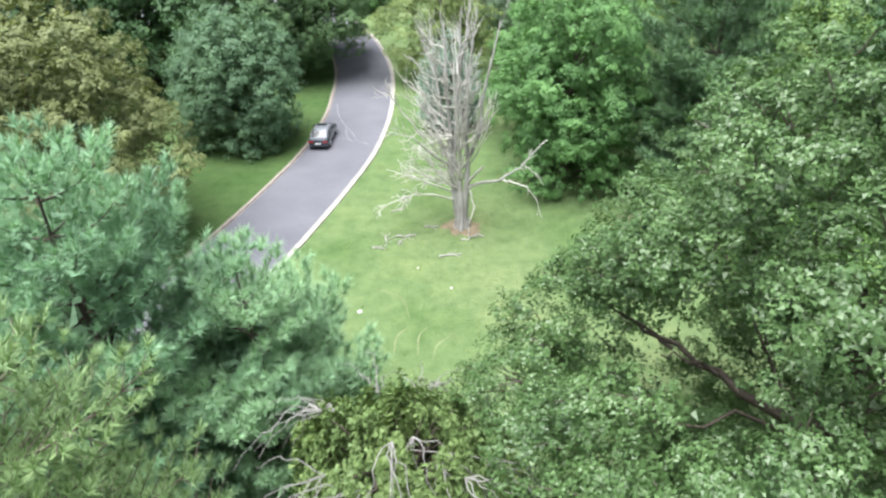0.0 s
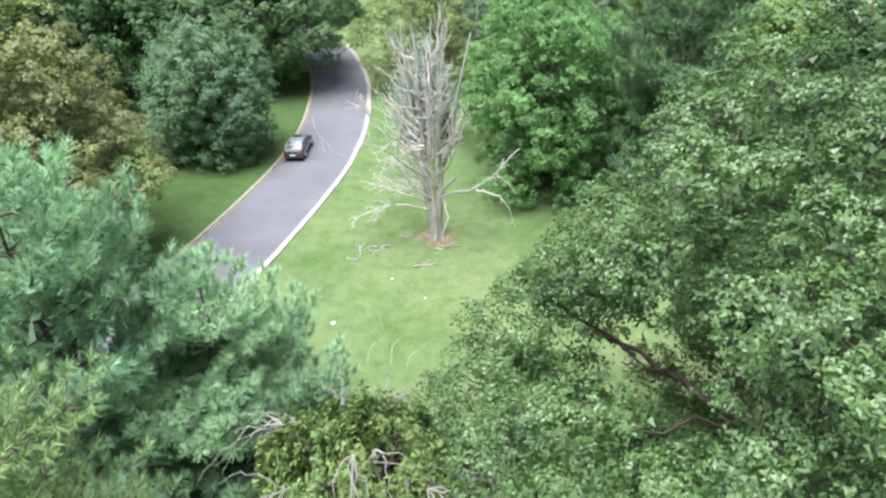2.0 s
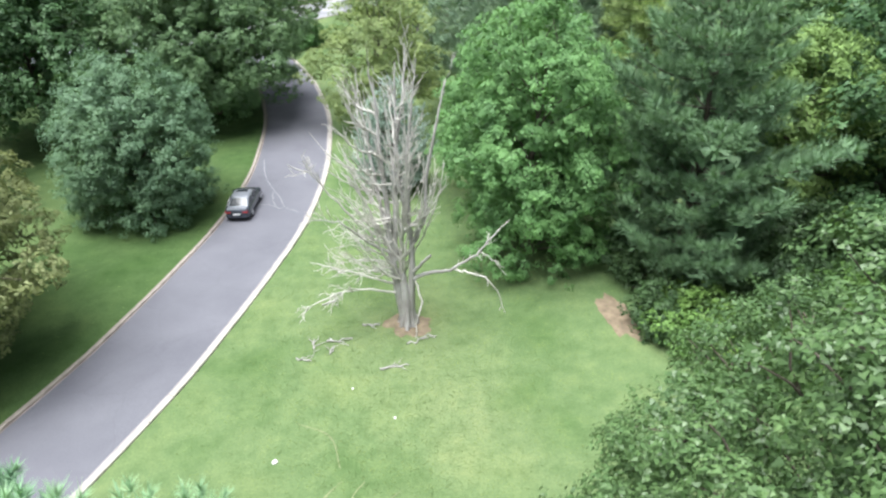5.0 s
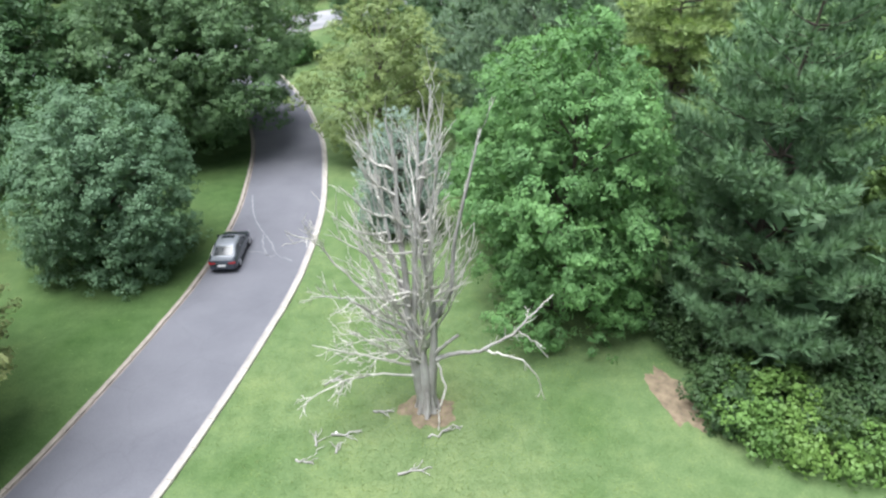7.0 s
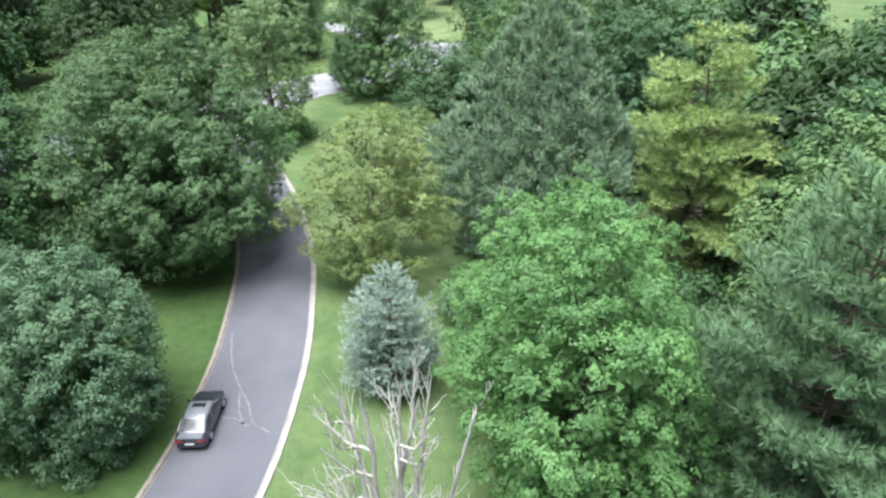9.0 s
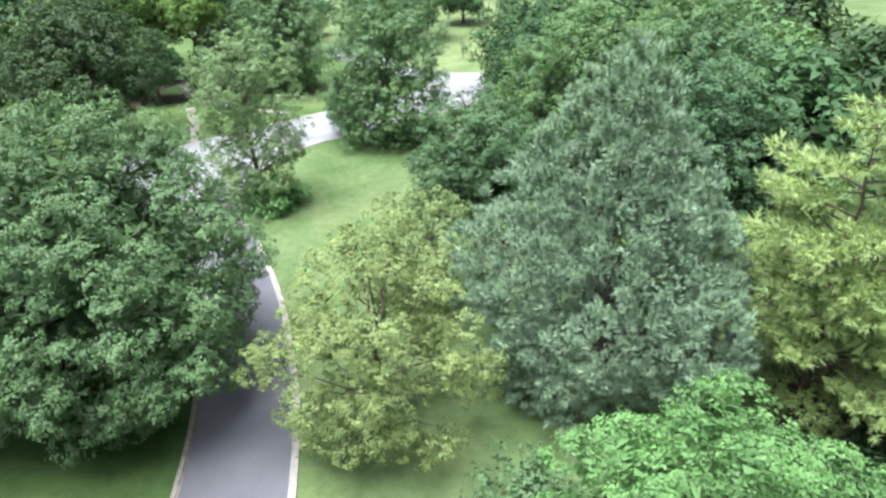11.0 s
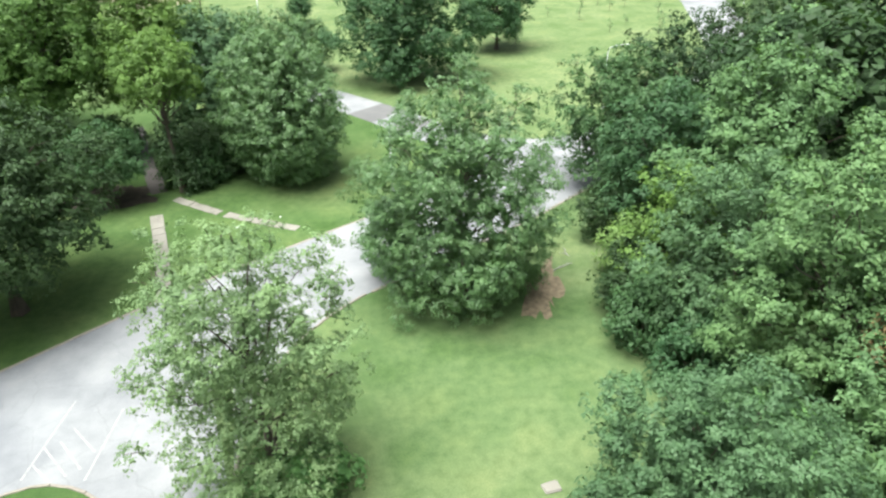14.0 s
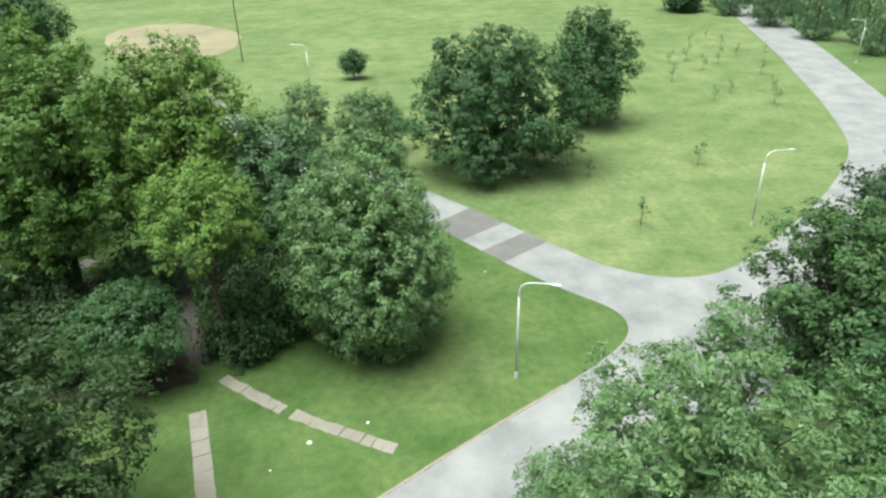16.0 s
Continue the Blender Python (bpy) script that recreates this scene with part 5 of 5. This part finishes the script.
SAPLINGS = [(71.8, 289.9), (64.1, 282.8), (44.5, 243.9), (68.8, 274.2), (61.8, 234.1), (52.5, 233.1), (14.7, 175.5), (29.8, 194.6), (50, 260), (69.7, 266.9), (78, 269), (57, 224), (55.3, 253.2), (23.4, 218.8), (12.5, 191.9), (55, 262.5), (61, 258), (66, 247), (47, 228), (38, 250)]


def sapling(x, y):
    rng = np.random.default_rng(300)
    t = thing("sapling", x, y, 0, 0, "thin young sapling planted on the lawn", "sapling", "saplings on the far lawn")
    lines = [limb(rng, (0, 0, -0.05), (0.1, 0.05, 2.3), 0.035, 0.012, 6, 0, 0.03)]
    spots = []
    for k in range(9):
        a, z = rng.uniform(0, 6.28), rng.uniform(0.6, 2.1)
        e = np.array([0.45 * np.cos(a), 0.45 * np.sin(a), z + 0.3])
        lines.append(limb(rng, (0.03, 0.02, z), e, 0.014, 0.006, 4))
        spots.append(e + rng.normal(0, 0.14, (9, 3)))
    spots = np.concatenate(spots)
    v = blades_at(rng, spots, unit(rng.normal(0, 0.5, (len(spots), 3)) + [0, 0, 1]), 0.17)
    mesh_part("crown", np_mesh("crown", v, np.arange(len(v)).reshape(-1, 3), OAK_LEAF), t)
    v, f = tubes(lines, 4)
    mesh_part("stem", np_mesh("stem", v, f, BARK, True), t)
    return t


first = sapling(*SAPLINGS[0])
for i, (x, y) in enumerate(SAPLINGS[1:]):
    copy_thing(first, pose(x, y, 0, 0, 0, 50 * i) @ Matrix.Scale(1.1 + 0.08 * (i * 7 % 9), 4))


# ---------------------------------------------------------------- small things on the ground
def fallen_branch(x, y, turn, long, seed, name="fallen_branch", label="bare grey branch fallen on the grass"):
    rng = np.random.default_rng(seed)
    t = thing(name, x, y, 0, turn, label, "branch", "fallen branches")
    lines = [limb(rng, (-long / 2, 0, 0.05), (long / 2, 0, 0.07), 0.06, 0.025, 8, 0.02, 0.08)]
    for k in range(3):
        a = lines[0][0][2 + k]
        lines.append(limb(rng, a, a + [rng.uniform(0.2, 0.6), rng.normal(0, 0.4), rng.uniform(0, 0.12)], 0.028, 0.012, 5, 0, 0.15))
    v, f = tubes(lines, 6)
    mesh_part("wood", np_mesh("wood", v, f, DEAD_WOOD, True), t)


for i, (x, y, a, n) in enumerate([(-2.8, 37.5, 0, 1.4), (-4.2, 37.3, 95, 0.9), (-4.6, 36.0, -25, 0.9), (-3.2, 36.6, 80, 0.5), (0.2, 35.0, 8, 1.5), (1.7, 37.1, 18, 1.7), (-1.1, 38.7, -10, 1.0), (9.8, 129.0, 30, 2.4), (10.8, 131.5, 100, 1.6), (-3.6, 41.2, 30, 1.1)]):
    fallen_branch(x, y, a, n, 400 + i)


def flat_stone(x, y):
    rng = np.random.default_rng(6)
    bm = bmesh.new()
    bmesh.ops.create_cube(bm, size=1.0)
    bmesh.ops.scale(bm, verts=bm.verts, vec=(1.05, 0.8, 0.16))
    bmesh.ops.bevel(bm, geom=bm.edges[:], offset=0.06, segments=2, affect="EDGES")
    for v in bm.verts:
        v.co += Vector((rng.normal(0, 0.025), rng.normal(0, 0.025), rng.normal(0, 0.01)))
        v.co.z += 0.06
    me = bpy.data.meshes.new("flat_stone")
    bm.to_mesh(me)
    bm.free()
    me.materials.append(PATH_STONE)
    ob = new("flat_stone", me)
    ob.matrix_world = pose(x, y, 0.0, 0, 0, 12)
    tagged(ob, "pale flat stone slab lying in the lawn", "stone")


flat_stone(2.5, 104.3)


def litter(x, y, size, seed, label="crumpled white paper scrap on the grass"):
    rng = np.random.default_rng(seed)
    bm = bmesh.new()
    bmesh.ops.create_icosphere(bm, subdivisions=2, radius=size)
    for v in bm.verts:
        v.co *= rng.uniform(0.7, 1.2)
        v.co.z = max(0.0, v.co.z * 0.6 + size * 0.3)
    me = bpy.data.meshes.new("paper_scrap")
    bm.to_mesh(me)
    bm.free()
    me.materials.append(PLATE)
    ob = new("paper_scrap", me)
    ob.matrix_world = pose(x, y, 0.0, 0, 0, 40 * seed)
    tagged(ob, label, "litter", "paper scraps")


for i, (x, y, z) in enumerate([(-5.1, 29.2, 0.12), (0.2, 31.4, 0.06), (-1.9, 33.6, 0.06), (-22.2, 141.9, 0.2), (-17.8, 143.7, 0.12), (-24.7, 139.4, 0.08), (-5.8, 166.3, 0.1), (-3.3, 37.6, 0.07)]):
    litter(x, y, z, i)


def post(x, y, high, wide, name, label, mat, lean=(0.0, 0.0)):
    rng = np.random.default_rng(2)
    t = thing(name, x, y, 0, 0, label, "post")
    v, f = tubes([(np.array([(0, 0, -0.1), (lean[0], lean[1], high)]), np.array([wide, wide * 0.8]))], 8)
    mesh_part("pole", np_mesh("pole", v, f, mat, True), t)
    bm = bmesh.new()
    bmesh.ops.create_cone(bm, cap_ends=True, segments=8, radius1=wide * 0.85, radius2=wide * 0.4, depth=wide, matrix=Matrix.Translation((lean[0], lean[1], high + wide * 0.5)))
    part("cap", bm, mat, t)


post(-39.6, 120.2, 2.6, 0.09, "wooden_post", "pale leaning wooden post on the verge", KERB, (-0.5, 0.1))
post(-55.3, 281.8, 22.0, 0.16, "utility_pole", "tall dark wooden pole on the far field", BARK)
post(140.0, 330.0, 12.0, 0.14, "utility_pole", "tall dark wooden pole beside the far road", BARK)


def conifer_row():
    for i, (x, y, h) in enumerate([(103, 262, 17), (99, 283, 19), (108, 276, 20), (97, 304, 19), (106, 300, 22), (95, 326, 18), (104, 322, 22), (116, 298, 22), (128, 318, 25), (114, 322, 22), (140, 335, 26), (122, 340, 24), (119, 276, 22), (100, 345, 20), (112, 350, 22)]):
        pine("fir_tree", x, y, h, 5.6, "spire", 0.02, DEEP_NEEDLE, "dark fir beside the far road", 500 + i, tier=1.5, arms=6, tuft=1.0, blades=7, wide=0.12, step=1.5, skirt=0.95, group="firs beside the far road")
    tree("oak_tree", 84, 338, 13, 7, "dome", 0.05, 0.85, 1.9, 1.32, 3.0, DARK_LEAF, label="dark tree where the far road ends", seed=510)
    tree("oak_tree", -118, 300, 18, 11, "dome", 0.1, 0.62, 1.6, 1.56, 3.0, DARK_LEAF, label="dark tree beside the ball field", seed=511)


conifer_row()

# ---------------------------------------------------------------- kerbs and paths
kerb_run(between(lane_l, 5, 101), "kerb", "weathered kerb of short stones, stained brown", 1.1, mat=OLD_KERB)
kerb_run(between(lane_r, 5, 105), "kerb", "weathered pale concrete kerb")
kerb_run(corner_w, "kerb", "weathered concrete kerb round the corner", 1.2, 0.2, 0.1, OLD_KERB)
kerb_run(corner_e, "kerb", "weathered concrete kerb round the corner", 1.2, 0.2, 0.1, OLD_KERB)
kerb_run(ave_l[(ave_l[:, 0] > -70) & (ave_l[:, 0] < -1)], "kerb", "low weathered concrete kerb", high=0.08, mat=OLD_KERB)
kerb_run(ave_r[(ave_r[:, 0] > -8) & (ave_r[:, 0] < 30)], "kerb", "low weathered concrete kerb", high=0.08, mat=OLD_KERB)
kerb_run(ave_r[(ave_r[:, 0] > -60) & (ave_r[:, 0] < -33.5)], "kerb", "low weathered concrete kerb", high=0.08, mat=OLD_KERB)
slabs("footpath", smooth_line([(-26.2, 128.2), (-28.8, 137.3), (-31.7, 146.2)]), 1.35, 1.6, 0.05, PATH_STONE, "worn concrete footpath in the grass", 0.015)
slabs("footpath", smooth_line([(-33.0, 152.4), (-35.5, 158.5), (-39.5, 168), (-43, 178)]), 1.9, 2.0, 0.05, SHADED_PATH, "path under the trees, its colour darkened for their shade", 0.03, 4)
slabs("footpath", smooth_line([(-64, 160.5), (-57, 164.8), (-53.5, 168.5), (-51, 174)]), 1.8, 2.0, 0.05, PATH_STONE, "pale concrete footpath under the trees", 0.03, 6)
slabs("footpath", smooth_line([(-30.6, 150.4), (-27.2, 147.7), (-23.8, 145.2), (-19.8, 142.9), (-15.6, 140.7)]), 1.1, 0.9, 0.045, PATH_STONE, "broken overgrown footpath of old slabs", 0.06, 5, 0.15)
patch("bare_patch", 1.0, 38.6, 1.3, 1.1, 0.012, EARTH, "reddish bare earth round the dead trunk", 1)
patch("bare_patch", 13.0, 38.2, 0.8, 2.4, 0.012, EARTH, "bare earth beside the shrubs", 2, 10)
patch("bare_patch", 7.1, 125.6, 1.5, 4.6, 0.012, EARTH, "reddish bare earth beside the tree", 3, -12, 0.4)
patch("ball_field", -85, 320, 19.5, 33, 0.03, DRY_DIRT, "pale dirt of a far ball field", 4, 32, ragged=0.06)


patch("wood_floor", 37, 72, 9, 40, 0.01, SHADED_LITTER, "dark leaf litter on the floor of the wood", 7, 4, 0.12)
patch("wood_floor", 25, 64, 4.5, 9, 0.018, SHADED_LITTER, "dark leaf litter under the pine", 10, 8, 0.2)
patch("wood_floor", 42, 130, 12, 30, 0.014, SHADED_LITTER, "dark leaf litter on the floor of the wood", 8, -8, 0.12)
# Litter patch that also paints the dark zone of shade below this tree.
patch("wood_floor", -40.5, 152.0, 8.0, 3.6, 0.016, SHADED_LITTER, "leaf litter under the low tree, darkened for its shade", 15, 3, 0.2)
patch("wood_floor", -47, 161, 10, 8, 0.012, SHADED_LITTER, "dark leaf litter under the trees", 9, 20, 0.15)


def painted(a, b, wide=0.12):
    """A worn painted line on the road from a to b."""
    a, b = np.array(a, float), np.array(b, float)
    t = unit(b - a)
    n = np.array([-t[1], t[0]]) * wide / 2
    strip("road_marking", np.array([a + n, b + n]), np.array([a - n, b - n]), 0.04, WHITE_LINE, "worn white painted line on the road", category="road marking")


painted((-29.9, 108.9), (-29.2, 116.0))
painted((-25.9, 108.4), (-25.5, 114.7))
for a, b in (((-29.8, 110.2), (-27.9, 108.4)), ((-29.6, 111.6), (-27.2, 108.9)), ((-28.7, 112.0), (-26.5, 109.4)), ((-28.3, 113.2), (-26.1, 110.8))):
    painted(a, b)


def crack(points, wide, seed):
    """A thin ragged pale line where a crack in the lane was sealed."""
    line = smooth_line(points, 0.2)
    rng = np.random.default_rng(seed)
    line = line + rng.normal(0, 0.03, line.shape)
    l, r = sides(line, wide)
    mid = (l + r) / 2
    k = rng.uniform(0.3, 1.2, len(line))[:, None]
    strip("road_crack", mid + (l - mid) * k, mid + (r - mid) * k, 0.028, PALE_SEAL, "pale ragged crack line in the asphalt", category="road marking")


crack([(-11.2, 63.8), (-10.9, 61.8), (-10.3, 59.5), (-9.4, 57.4), (-8.7, 55.9), (-8.1, 54.3), (-7.0, 53.3)], 0.1, 21)
crack([(-9.4, 57.2), (-9.3, 55.9), (-8.6, 54.0), (-8.2, 54.3)], 0.09, 22)
crack([(-10.2, 55.0), (-9.3, 54.7), (-8.5, 54.1)], 0.08, 23)


def worn_track(points, wide, seed):
    """A thin curved streak of dry, flattened grass."""
    line = smooth_line(points, 0.25)
    rng = np.random.default_rng(seed)
    l, r = sides(line, 1.0)
    k = (0.35 + 0.65 * np.sin(np.linspace(0, np.pi, len(line)))) * rng.uniform(0.5, 1.2, len(line)) * wide
    mid = (l + r) / 2
    strip("worn_track", mid + (l - mid) * k[:, None], mid + (r - mid) * k[:, None], 0.008, DRY_GRASS, "thin streak of dry flattened grass", category="lawn")


worn_track([(-2.9, 25.6), (-2.8, 27.0), (-2.1, 27.9)], 0.1, 1)
worn_track([(-1.6, 25.4), (-1.6, 27.0), (-1.1, 27.8)], 0.11, 2)
worn_track([(-4.5, 31.5), (-2.8, 30.5), (-2.2, 28.6)], 0.08, 3)
worn_track([(-0.8, 25.0), (-0.6, 26.2), (0.4, 27.2)], 0.08, 4)


def blades(name, x0, x1, y0, y1, n, seed, keep):
    """Short leaf blades of the mown lawn, thinning out towards the edges, as one sheet of growth."""
    rng = np.random.default_rng(seed)
    u = rng.normal(0, 0.3, (n, 2)).clip(-1, 1) + rng.uniform(-0.35, 0.35, (n, 2))
    p = np.stack([(x0 + x1) / 2 + u[:, 0] * (x1 - x0) / 2, (y0 + y1) / 2 + u[:, 1] * (y1 - y0) / 2, np.zeros(n)], -1)
    p = p[keep(p[:, 0], p[:, 1])]
    m = len(p)
    th = rng.uniform(0, 2 * np.pi, m)
    w = rng.uniform(0.012, 0.03, m)[:, None]
    side = np.stack([np.cos(th), np.sin(th), np.zeros(m)], -1) * w
    tip = p + np.stack([rng.normal(0, 0.06, m), rng.normal(0, 0.06, m), rng.uniform(0.02, 0.06, m)], -1)
    v = np.stack([p - side, p + side, tip], 1).reshape(-1, 3)
    ob = new(name, np_mesh(name, v, np.arange(3 * m).reshape(-1, 3), BLADE))
    tagged(ob, "short blades of grass standing in the lawn", "grass", "", "stuff")


lane_x = lambda y: np.interp(y, LANE[:, 1], LANE[:, 0])
BLADE = leaf_material("grass_blade", (0.088, 0.136, 0.048), (0.128, 0.180, 0.072), (0.184, 0.224, 0.104), 0.6, 0.4)
blades("grass", -16, 18, 14, 66, 50000, 1, lambda x, y: np.abs(x - lane_x(y)) > 3.5)
